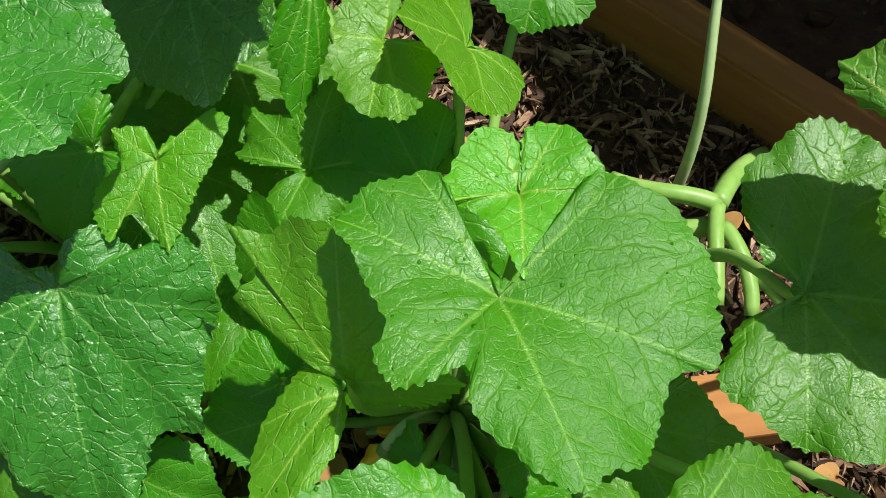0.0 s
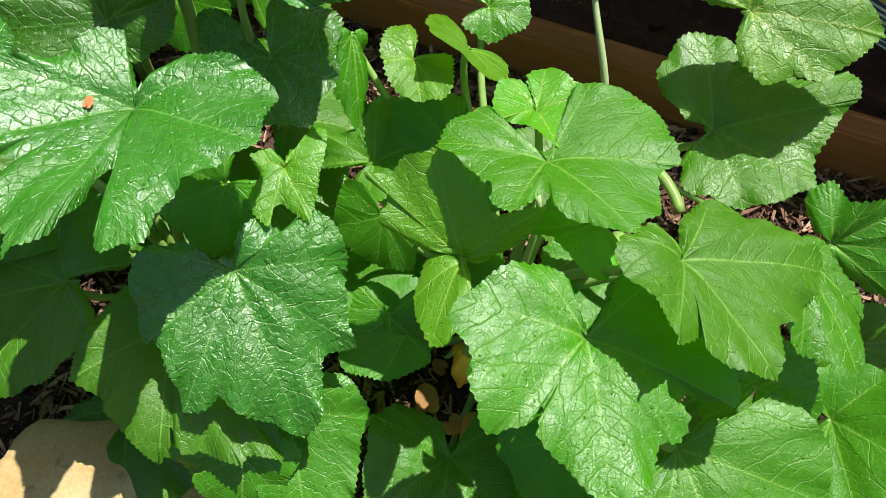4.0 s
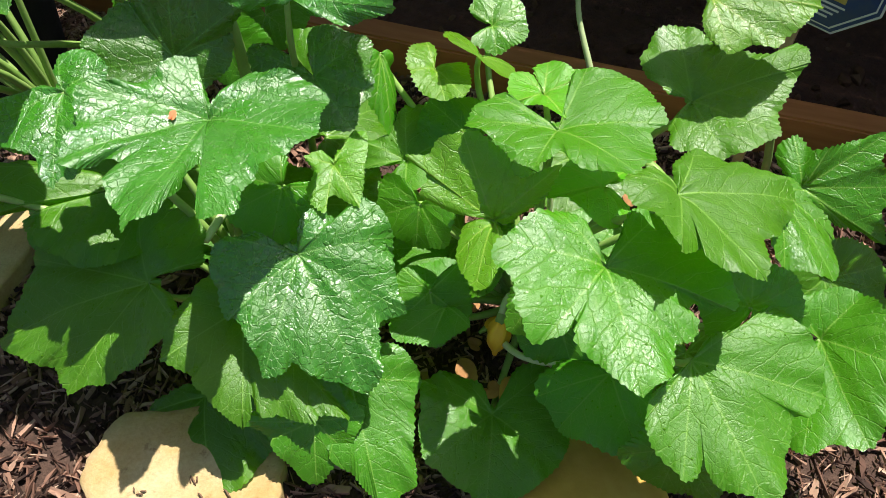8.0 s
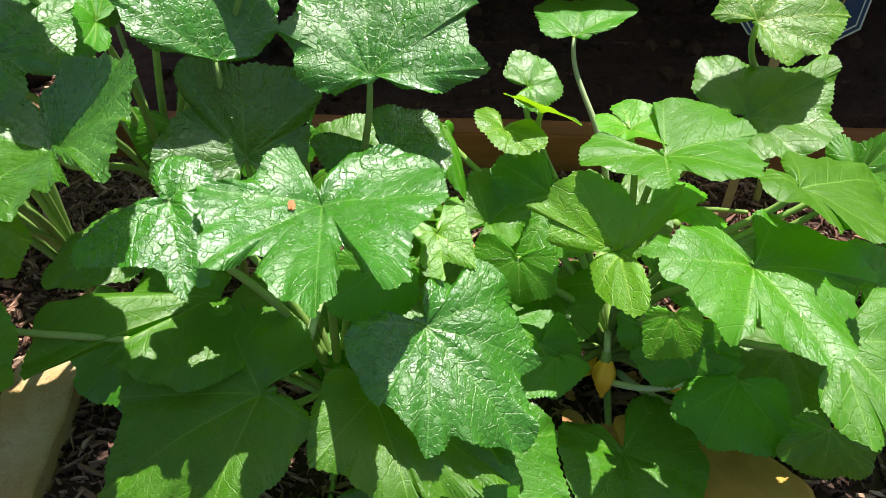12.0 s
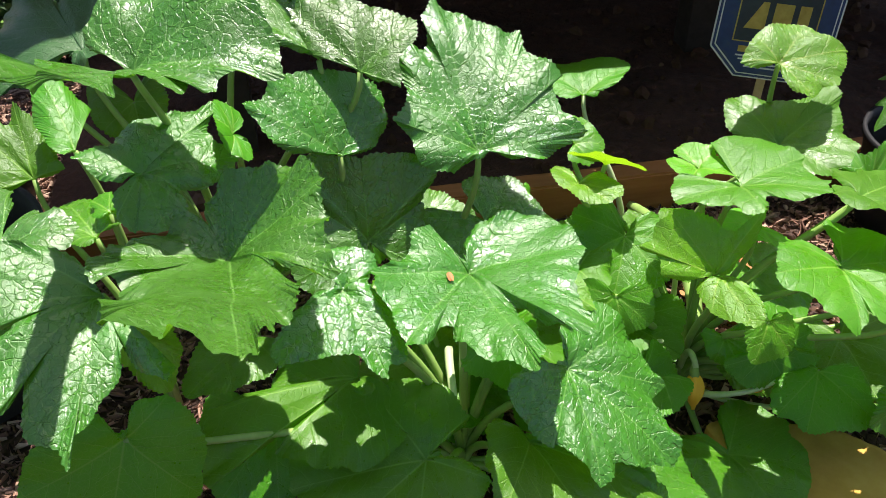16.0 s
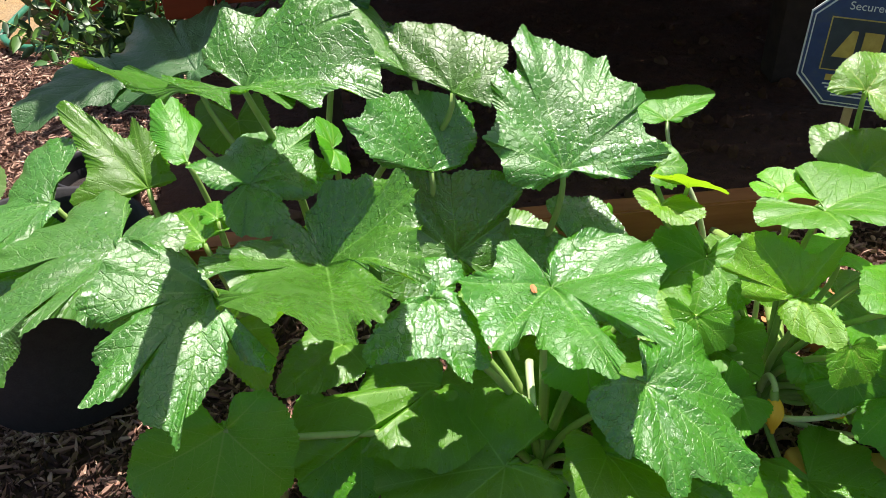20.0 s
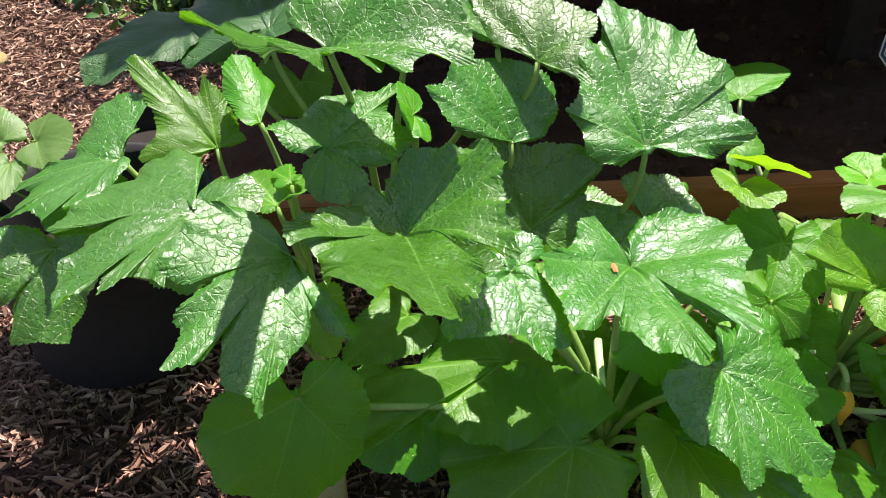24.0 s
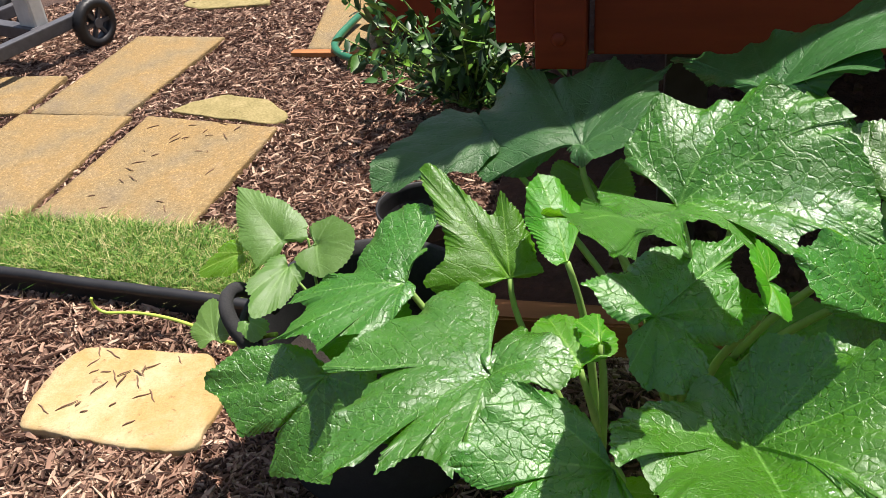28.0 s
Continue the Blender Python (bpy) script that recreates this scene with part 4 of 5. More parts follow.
leaf(p4, (-0.782, 0.613, 0.570), (-19, 2, 163), [(-52, 0.019), (-80, 0.046), (-73, 0.077), (-53, 0.137, 1), (-14, 0.163, 1), (-2, 0.130), (-5, 0.084), (9, 0.160), (17, 0.161), (25, 0.209, 1), (31, 0.192), (33, 0.163), (27, 0.117), (38, 0.154), (46, 0.185), (56, 0.193), (61, 0.214, 1), (62, 0.177), (80, 0.114), (85, 0.083), (82, 0.061), (92, 0.125), (98, 0.154, 1), (104, 0.138), (95, 0.113), (92, 0.060), (107, 0.021)], bend=(-0.117, -0.407, 0.522, 0.012, -0.036, 0.000), material=LEAF_DEEP)
leaf(p3, (-0.621, 0.587, 0.538), (11, -6, -135), [(-147, 0.019), (-146, 0.042), (-117, 0.060), (-85, 0.072), (-76, 0.105), (-59, 0.148, 1), (-38, 0.177), (-34, 0.154), (0, 0.366, 1), (1, 0.378), (5, 0.364), (9, 0.391), (11, 0.386), (13, 0.408), (15, 0.408, 1), (19, 0.342), (23, 0.276), (30, 0.244, 1), (37, 0.179), (40, 0.123), (45, 0.180), (50, 0.210, 1), (64, 0.160), (69, 0.168, 1), (78, 0.146), (85, 0.143), (89, 0.154, 1), (111, 0.128), (124, 0.116, 1), (136, 0.100), (173, 0.068), (-159, 0.060, 1), (-150, 0.041), (-164, 0.016)], bend=(0.975, -1.904, 0.244, -0.440, -0.089, 0.573), material=LEAF_DEEP)
leaf(p2, (-0.528, 0.477, 0.487), (24, 3, -31), [(-177, 0.014), (-180, 0.036), (-162, 0.081, 1), (-148, 0.125), (-138, 0.137, 1), (-116, 0.103), (-92, 0.101), (-85, 0.122), (-78, 0.137, 1), (-73, 0.124), (-66, 0.131, 1), (-58, 0.118), (-40, 0.080), (3, 0.035), (24, 0.055), (39, 0.067, 1), (56, 0.067), (83, 0.064), (113, 0.055, 1), (129, 0.035), (113, 0.016)], bend=(0.022, 0.159, -0.153, 0.000, -0.009, -0.000), material=LEAF_DEEP)
leaf(p2, (-0.380, 0.577, 0.430), (-12, -57, 77), [(-136, 0.064, 0.005), (-73, 0.099, 0.008), (-61, 0.146, 0.036), (-11, 0.125, 0.032), (23, 0.161, -0.010), (37, 0.106, -0.019), (94, 0.127, 0.043), (136, 0.092, 0.043)], 0.05, material=LEAF_DEEP)
leaf(p3, (-0.631, 0.741, 0.611), (15, -14, 50), [(154, 0.016), (147, 0.055), (162, 0.084, 1), (179, 0.095), (-159, 0.097, 1), (-135, 0.083), (-114, 0.056, 1), (-93, 0.096), (-71, 0.139, 1), (-43, 0.122), (-36, 0.195, 1), (9, 0.086), (47, 0.071), (76, 0.093, 1), (126, 0.043), (122, 0.017)], bend=(-0.241, 0.329, -0.291, 0.061, -0.025, -0.000), material=LEAF_DEEP)
leaf(p2, (-0.824, 0.583, 0.368), (-41, 61, -165), [(-131, 0.015), (-125, 0.055), (-97, 0.083), (-71, 0.122), (-52, 0.146, 1), (-27, 0.160), (-1, 0.161, 1), (25, 0.151), (55, 0.129, 1), (87, 0.102), (118, 0.090), (146, 0.078, 1), (172, 0.055), (178, 0.018)], bend=(-0.242, 0.057, -0.525, 0.057, 0.002, -0.000))
leaf(p2, (-0.478, 0.520, 0.252), (-15, -9, 168), [(-19, 0.126, -0.018), (-7, 0.248, 0.014), (14, 0.285, -0.006), (15, 0.100, -0.002), (19, 0.183, 0.002)], 0.12, stalk=False)
leaf(p1, (0.331, 0.647, 0.370), (-1, -12, 37), [(-85, 0.031, 0.003), (-66, 0.082, 0.005), (-43, 0.148, 0.001), (3, 0.114, -0.003), (49, 0.116, 0.000), (85, 0.067, 0.007)], 0.10, root=(0.34,0.51,0.02), stem=STEM_PALE)
leaf(p1, (0.361, -0.082, 0.221), (8, -36, -27), [(-106, 0.168, 0.015), (-80, 0.163, -0.005), (-38, 0.121, 0.009), (31, 0.085, 0.007), (106, 0.053, 0.039)], 0.15)
leaf(p1, (0.302, 0.044, 0.423), (-12, 17, -80), [(-59, 0.081, 0.002), (-32, 0.117, -0.002), (-4, 0.142, 0.001), (22, 0.101, -0.000), (59, 0.042, 0.001)], 0.15)
leaf(p1, (0.137, 0.172, 0.360), (4, -10, 155), [(-129, 0.055, 0.002), (-29, 0.063, -0.002), (22, 0.088, -0.008), (43, 0.074, 0.011), (92, 0.087, -0.000), (129, 0.052, -0.006)], 0.15, material=LEAF_YOUNG)
leaf(p1, (0.083, -0.007, 0.175), (-7, 27, -167), [(-97, 0.036, -0.019), (-23, 0.111, 0.010), (5, 0.107, -0.008), (66, 0.119, -0.005), (97, 0.073, 0.006)], 0.15)
leaf(p3, (-0.548, 0.682, 0.285), (-6, -3, 170), [(-92, 0.075, -0.003), (-35, 0.061, 0.010), (17, 0.139, -0.004), (92, 0.074, 0.004)], 0.15)
leaf(p2, (-0.278, 0.390, 0.300), (-36, 35, -168), [(-134, 0.050, -0.008), (-60, 0.066, -0.010), (-20, 0.095, 0.005), (32, 0.102, -0.005), (73, 0.073, -0.004), (134, 0.055, -0.002)], 0.15)
leaf(p2, (-0.189, 0.500, 0.400), (20, 16, -80), [(-148, 0.120, -0.006), (-102, 0.090, 0.003), (-41, 0.092, -0.001), (5, 0.111, -0.002), (38, 0.096, 0.001), (96, 0.099, -0.004), (148, 0.082, 0.005)], 0.15, material=LEAF_DEEP)
leaf(p1, (0.244, -0.052, 0.310), (21, -52, 52), [(-146, 0.060, -0.004), (-100, 0.085, -0.000), (-53, 0.071, -0.002), (13, 0.067, -0.005), (51, 0.077, -0.001), (87, 0.076, 0.001), (146, 0.067, -0.005)], 0.15)
leaf(p1, (0.112, -0.143, 0.180), (-40, 60, -166), [(-93, 0.043, -0.011), (-47, 0.079, -0.003), (14, 0.076, 0.000), (60, 0.099, 0.001), (93, 0.092, -0.008)], 0.15)
leaf(p2, (-0.328, 0.097, 0.120), (35, 34, -56), [(-132, 0.101, -0.002), (-109, 0.067, -0.003), (-41, 0.095, 0.000), (2, 0.068, -0.003), (53, 0.073, -0.003), (132, 0.035, -0.006)], 0.18)
leaf(p1, (0.111, 0.524, 0.400), (27, -0, -20), [(-137, 0.046, 0.004), (-82, 0.048, -0.007), (-20, 0.057, -0.001), (38, 0.061, 0.002), (90, 0.071, -0.002), (137, 0.049, -0.004)], 0.15)
leaf(p1, (-0.095, 0.294, 0.290), (-6, 59, -143), [(-105, 0.068, 0.001), (-53, 0.068, 0.002), (12, 0.068, -0.003), (52, 0.074, 0.003), (105, 0.057, 0.001)], 0.12)
leaf(p1, (0.041, 0.071, 0.200), (47, 34, -71), [(-123, 0.076, -0.005), (-94, 0.068, -0.002), (-17, 0.055, -0.001), (27, 0.089, -0.000), (62, 0.085, -0.005), (123, 0.039, -0.003)], 0.12)
leaf(p4, (-0.728, 0.696, 0.420), (9, 64, -102), [(-77, 0.018, 0.008), (-24, 0.050, 0.004), (10, 0.105, 0.002), (39, 0.083, -0.009), (77, 0.055, 0.012)], 0.15, material=LEAF_YOUNG)
leaf(p4, (-0.794, 0.914, 0.420), (-15, 47, -154), [(-71, 0.068, 0.006), (-29, 0.076, 0.002), (10, 0.071, -0.007), (71, 0.069, 0.009)], 0.15)
leaf(p3, (-0.343, 1.257, 0.420), (11, 44, -113), [(-133, 0.096, -0.017), (-60, 0.083, -0.001), (-4, 0.073, -0.018), (71, 0.061, -0.013), (133, 0.072, -0.011)], 0.12)
leaf(p5, (-0.902, 1.373, 0.456), (-24, -15, 115), [(-164, 0.016), (-145, 0.042), (-114, 0.052, 1), (-68, 0.061), (-31, 0.097), (-13, 0.144, 1), (30, 0.073), (90, 0.059, 1), (115, 0.037)], bend=(-0.160, -0.238, -0.213, 0.016, 0.008, -0.000), material=VINE_LEAF, wave=0.5, stalk=False)
leaf(p5, (-0.860, 1.310, 0.468), (29, -4, -56), [(-117, 0.014), (-116, 0.040), (-82, 0.053), (-54, 0.070, 1), (-30, 0.076), (4, 0.074), (33, 0.068), (78, 0.054, 1), (127, 0.035)], bend=(1.147, 0.715, 2.551, -0.092, -0.012, 0.000), material=VINE_LEAF, wave=0.5, stalk=False)
leaf(p5, (-0.913, 1.308, 0.447), (-13, 11, -147), [(-56, 0.037, -0.003), (-13, 0.080, 0.001), (8, 0.114, 0.001), (23, 0.083, -0.002), (56, 0.037, -0.001)], 0.03, material=VINE_LEAF, wave=0.5, stalk=False, base=0.6)
leaf(p5, (-1.054, 1.337, 0.334), (-17, -17, 62), [(-87, 0.029, 0.003), (-11, 0.053, -0.001), (15, 0.089, -0.000), (46, 0.065, 0.001), (87, 0.033, 0.001)], 0.02, material=VINE_LEAF, wave=0.5, stalk=False, base=0.6)
leaf(p5, (-0.963, 1.420, 0.425), (-33, 20, 144), [(-84, 0.022, 0.000), (-15, 0.051, 0.002), (6, 0.092, -0.002), (39, 0.049, 0.001), (84, 0.023, 0.001)], 0.02, material=LEAF_YOUNG, wave=0.5, stalk=False, base=0.6)
leaf(p4, (-0.683, 0.815, 0.499), (-1, 1, 108), [(-50, 0.087, 0.001), (-28, 0.111, -0.001), (-4, 0.089, -0.000), (50, 0.032, 0.001)], 0.08, wave=0.6)
leaf(p4, (-0.651, 0.819, 0.523), (-9, 8, 75), [(-33, 0.025, -0.001), (-17, 0.059, 0.001), (11, 0.058, -0.000), (33, 0.027, -0.000)], 0.08, wave=0.6)
leaf(p3, (-0.500, 0.707, 0.626), (-25, -43, 166), [(-88, 0.045, 0.008), (-64, 0.056, 0.003), (-25, 0.031, -0.002), (75, 0.043, -0.002), (88, 0.056, 0.011)], 0.12)
leaf(p3, (-0.382, 0.835, 0.340), (33, 45, -72), [(-142, 0.096, -0.013), (-92, 0.083, -0.012), (-20, 0.087, -0.013), (38, 0.116, -0.003), (82, 0.111, -0.014), (142, 0.073, -0.009)], 0.12)
leaf(p3, (-0.297, 0.694, 0.360), (27, 56, -96), [(-132, 0.069, -0.007), (-62, 0.063, -0.002), (17, 0.079, -0.004), (75, 0.087, -0.003), (132, 0.058, -0.004)], 0.12)
leaf(p1, (0.393, 0.074, 0.360), (51, -18, -19), [(-86, 0.035, -0.006), (-55, 0.084, -0.005), (-49, 0.137, -0.002), (-13, 0.137, 0.001), (22, 0.127, -0.002), (49, 0.063, 0.014), (86, 0.072, -0.018)], 0.30, root=(0.30,0.20,0.03))
leaf(p1, (0.419, -0.005, 0.240), (27, 45, -69), [(-145, 0.066, 0.005), (-82, 0.071, -0.001), (-23, 0.092, 0.001), (27, 0.111, 0.003), (74, 0.087, -0.001), (145, 0.062, 0.003)], 0.15)
leaf(p1, (-0.109, 0.215, 0.180), (-5, 44, -109), [(-132, 0.052, -0.006), (-48, 0.063, -0.004), (8, 0.086, -0.000), (50, 0.073, -0.004), (132, 0.058, -0.004)], 0.15)
leaf(p5, (-1.001, 1.278, 0.391), (18, 7, -75), [(-59, 0.022, -0.002), (-17, 0.046, 0.001), (12, 0.041, -0.000), (59, 0.021, -0.001)], 0.02, material=VINE_LEAF, wave=0.5, stalk=False, base=0.6)
leaf(p4, (-0.847, 1.172, 0.400), (42, 19, -45), [(-136, 0.081, -0.003), (-94, 0.078, -0.003), (-33, 0.079, -0.001), (8, 0.087, 0.000), (56, 0.073, -0.005), (136, 0.049, -0.003)], 0.12)
leaf(p1, (0.028, 0.141, 0.200), (19, 50, -129), [(-111, 0.039, -0.004), (-32, 0.043, 0.003), (17, 0.077, 0.002), (49, 0.114, -0.001), (72, 0.156, -0.005), (79, 0.109, 0.004), (111, 0.054, 0.005)], 0.15, stalk=False)
leaf(p1, (0.058, 0.124, 0.110), (-9, 42, -152), [(-113, 0.029, -0.001), (-13, 0.019, 0.002), (46, 0.055, 0.000), (74, 0.096, -0.002), (90, 0.103, 0.001), (113, 0.060, 0.000)], 0.12, material=LEAF_YOUNG)
leaf(p1, (-0.038, 0.154, 0.373), (26, 6, -125), [(-95, 0.021), (-79, 0.044), (-37, 0.068, 1), (-17, 0.086), (1, 0.108, 1), (14, 0.104), (35, 0.050, 1), (48, 0.019)], bend=(0.000, 0.000, 0.000, 0.000, 0.000, 0.000), material=LEAF_YOUNG, stalk=False, wave=0.6)
leaf(p2, (-0.172, 0.666, 0.280), (40, 1, -45), [(-141, 0.071, -0.011), (-94, 0.102, -0.013), (-38, 0.073, -0.009), (22, 0.113, -0.005), (66, 0.097, -0.015), (141, 0.081, -0.014)], 0.15)
leaf(p2, (-0.568, 0.626, 0.150), (21, 28, -101), [(-144, 0.123, -0.003), (-101, 0.142, 0.002), (-66, 0.148, 0.002), (-28, 0.139, -0.002), (5, 0.114, 0.000), (46, 0.105, -0.000), (91, 0.090, 0.000), (144, 0.082, 0.003)], 0.15)
leaf(p2, (-0.298, 0.459, 0.130), (3, 33, -133), [(-122, 0.085, -0.000), (-71, 0.094, 0.001), (-19, 0.098, 0.001), (30, 0.095, 0.002), (79, 0.095, -0.004), (122, 0.068, 0.007)], 0.15)
leaf(p3, (-0.195, 0.920, 0.240), (27, 38, -91), [(-145, 0.103, -0.012), (-92, 0.088, -0.010), (-29, 0.078, -0.014), (39, 0.084, -0.009), (87, 0.102, -0.012), (145, 0.082, -0.009)], 0.15)

# leaves low under the canopy
for plant, at, turn, size in ((p1, (-0.172, 0.337, 0.16), (8, 10, -120), 0.15), (p1, (-0.221, 0.431, 0.20), (-6, 12, -70), 0.14), (p1, (-0.176, 0.532, 0.25), (12, 6, 30), 0.13), (p2, (-0.336, 0.527, 0.17), (-10, 14, -95), 0.15),
                              (p1, (0.02, 0.352, 0.322), (-15, 30, -154), 0.12), (p1, (-0.02, 0.31, 0.17), (10, 16, -140), 0.13), (p1, (0.20, 0.37, 0.22), (-8, 14, -120), 0.12),
                              # the smallest leaf stays hidden, added to keep sun off the leaf below
                              (p2, (-0.452, 0.505, 0.405), (0, 6, -115), 0.075), (p1, (0.20, 0.175, 0.22), (-6, 10, -110), 0.13), (p1, (0.215, 0.0, 0.15), (6, 12, -125), 0.14)):
    leaf(plant, at, turn, [(-140, 0.60 * size, 0.004), (-96, 0.85 * size, 0.010), (-48, 0.92 * size, -0.004), (0, size, -0.012), (50, 0.90 * size, 0.002), (98, 0.86 * size, 0.010), (140, 0.58 * size, 0.004)], 0.16)

# ---- stalks, vines and a blossom of the nearest plant ----


def stalk(name, plant, points, r0, r1, material, sides=10, label=""):
    v, f = tube(points, list(np.linspace(r0, r1, len(points))), sides)
    o = plant.location
    ob = new(name, mesh_of(name, [Vector(p) - o for p in v], f, material))
    ob.parent = plant
    return tagged(ob, label)


stalk("stem", p2, bezier((-0.34, 0.46, 0.03), (-0.30, 0.54, 0.15), (-0.262, 0.606, 0.28), (-0.285, 0.626, 0.46), 16), 0.012, 0.0085, STEM)
stalk("petiole", p2, bezier((-0.335, 0.455, 0.245), (-0.365, 0.43, 0.25), (-0.39, 0.40, 0.24), (-0.409, 0.383, 0.236), 10), 0.007, 0.006, STEM_PALE)
stalk("vine_stem", p1, bezier((0.30, 0.33, 0.06), (0.24, 0.27, 0.04), (0.16, 0.24, 0.05), (0.06, 0.22, 0.03), 14), 0.015, 0.016, STEM)
stalk("vine_stem", p1, bezier((0.37, 0.44, 0.09), (0.31, 0.45, 0.07), (0.24, 0.42, 0.05), (0.16, 0.36, 0.05), 12), 0.012, 0.010, STEM)
stalk("tendril", p1, bezier((0.36, 0.42, 0.09), (0.42, 0.36, 0.10), (0.44, 0.30, 0.12), (0.42, 0.25, 0.16), 12), 0.006, 0.004, STEM)
stalk("vine_stem", p1, bezier((0.364, 0.459, 0.11), (0.326, 0.472, 0.12), (0.285, 0.469, 0.11), (0.248, 0.501, 0.09), 14), 0.011, 0.009, STEM)
stalk("vine_stem", p1, bezier((0.364, 0.459, 0.11), (0.381, 0.491, 0.11), (0.407, 0.527, 0.09), (0.452, 0.559, 0.06), 14), 0.012, 0.011, STEM)
stalk("petiole", p1, bezier((0.364, 0.459, 0.11), (0.349, 0.412, 0.12), (0.351, 0.377, 0.12), (0.35, 0.338, 0.1), 14), 0.009, 0.008, STEM)
stalk("petiole", p1, bezier((0.367, 0.431, 0.11), (0.376, 0.406, 0.12), (0.39, 0.371, 0.12), (0.388, 0.326, 0.1), 14), 0.009, 0.008, STEM)
for ends in (((0.02, 0.20, 0.03), (-0.03, 0.16, 0.10), (-0.02, 0.08, 0.12), (0.03, 0.04, 0.16)),
             ((0.08, 0.22, 0.03), (0.12, 0.17, 0.12), (0.12, 0.12, 0.16), (0.07, 0.07, 0.14)),
             ((0.04, 0.25, 0.03), (0.02, 0.26, 0.12), (-0.03, 0.25, 0.16), (-0.05, 0.22, 0.20)),
             ((0.09, 0.26, 0.03), (0.10, 0.28, 0.14), (0.13, 0.28, 0.20), (0.12, 0.30, 0.26)),
             ((0.06, 0.19, 0.02), (0.05, 0.10, 0.03), (0.09, 0.02, 0.05), (0.14, -0.04, 0.06))):
    stalk("bud_stalk", p1, bezier(*ends, 14), 0.0065, 0.0038, STEM_PALE)

PETAL = plain("blossom_orange", [(0.3, (0.72, 0.36, 0.02)), (0.7, (0.88, 0.55, 0.05))], 50, 0.55, 0.3, 0.001, stretch=(1, 1, 0.15))


def blossom(plant, at, turn, size):
    """A closed, twisted squash blossom on its green base."""
    m = pose(*at, *turn)
    rings, sides, v, f = 12, 20, [], []
    for i in range(rings):
        u = i / (rings - 1)
        r = size * (0.16 + 0.26 * math.sin(math.pi * min(1, u * 1.1)) ** 0.8) * (1 - 0.55 * u ** 3)
        for k in range(sides):
            a = 2 * math.pi * k / sides + u * 1.1
            rr = r * (1 + 0.12 * math.cos(5 * (a - u * 1.1)))
            v.append((rr * math.cos(a), rr * math.sin(a), u * size * 1.5))
    for i in range(rings - 1):
        f += [(i * sides + k, i * sides + (k + 1) % sides, (i + 1) * sides + (k + 1) % sides, (i + 1) * sides + k) for k in range(sides)]
    f.append(tuple(range((rings - 1) * sides, rings * sides)))
    ob = new("blossom", mesh_of("blossom", v, f, PETAL))
    ob.parent, ob.matrix_parent_inverse, ob.matrix_basis = plant, Matrix.Translation(plant.location).inverted(), m
    tagged(ob, "closed yellow-orange squash blossom")
    gv, gf = tube([(0, 0, -0.5 * size), (0, 0, -0.2 * size), (0, 0, 0.02 * size), (0, 0, 0.12 * size)], [0.09 * size, 0.16 * size, 0.2 * size, 0.17 * size], 10)
    g = new("calyx", mesh_of("calyx", gv, gf, STEM))
    g.parent = ob


blossom(p1, (-0.01, 0.165, 0.125), (165, 14, 0), 0.046)
stalk("bud_stalk", p1, bezier((-0.01, 0.165, 0.14), (0.01, 0.19, 0.17), (0.04, 0.21, 0.12), (0.06, 0.22, 0.04), 12), 0.005, 0.007, STEM_PALE)
blossom(p1, (-0.02, 0.20, 0.06), (60, 30, 80), 0.026)
blossom(p1, (0.06, 0.08, 0.09), (20, -35, 20), 0.022)

# ---- black pots ----


def pot(name, at, r0, r1, h, material, label, handles=True, soil=True):
    t = thing(name, at, label, "pot")
    v, f, n = [], [], 48
    prof = [(r0 * 0.9, 0.0), (r0, 0.008), (r0 + (r1 - r0) * 0.5, h * 0.5), (r1, h * 0.93), (r1 * 1.035, h * 0.94), (r1 * 1.04, h), (r1 * 0.985, h), (r1 * 0.965, h * 0.9), (r1 * 0.93, h * 0.5)]
    for i, (r, z) in enumerate(prof):
        for k in range(n):
            a = 2 * math.pi * k / n
            w = 1 + 0.012 * noise.noise((math.cos(a) * 2, math.sin(a) * 2, z * 6 + at[0]))
            v.append((r * w * math.cos(a), r * w * math.sin(a), z))
    for i in range(len(prof) - 1):
        f += [(i * n + k, i * n + (k + 1) % n, (i + 1) * n + (k + 1) % n, (i + 1) * n + k) for k in range(n)]
    f.append(tuple(range(n))[::-1])
    body = new("body", mesh_of("body", v, f, material))
    body.parent = t
    if soil:
        sv = [(0, 0, h * 0.55)] + [(r1 * 0.94 * math.cos(2 * math.pi * k / n), r1 * 0.94 * math.sin(2 * math.pi * k / n), h * 0.52) for k in range(n)]
        so = new("potting_soil", mesh_of("potting_soil", sv, [(0, 1 + k, 1 + (k + 1) % n) for k in range(n)], POT_SOIL))
        so.parent = t
    if handles:
        for a in (2.7, 5.84):
            c = Vector((math.cos(a), math.sin(a), 0))
            s = Vector((-c.y, c.x, 0))
            pts = bezier(c * r1 * 1.03 + s * 0.055 + Vector((0, 0, h * 0.86)), c * r1 * 1.12 + s * 0.05 + Vector((0, 0, h * 1.22)), c * r1 * 1.12 - s * 0.05 + Vector((0, 0, h * 1.22)), c * r1 * 1.03 - s * 0.055 + Vector((0, 0, h * 0.86)), 14)
            hv, hf = tube(pts, [0.011] * 14, 8)
            hd = new("handle", mesh_of("handle", hv, hf, material))
            hd.parent = t
    return t


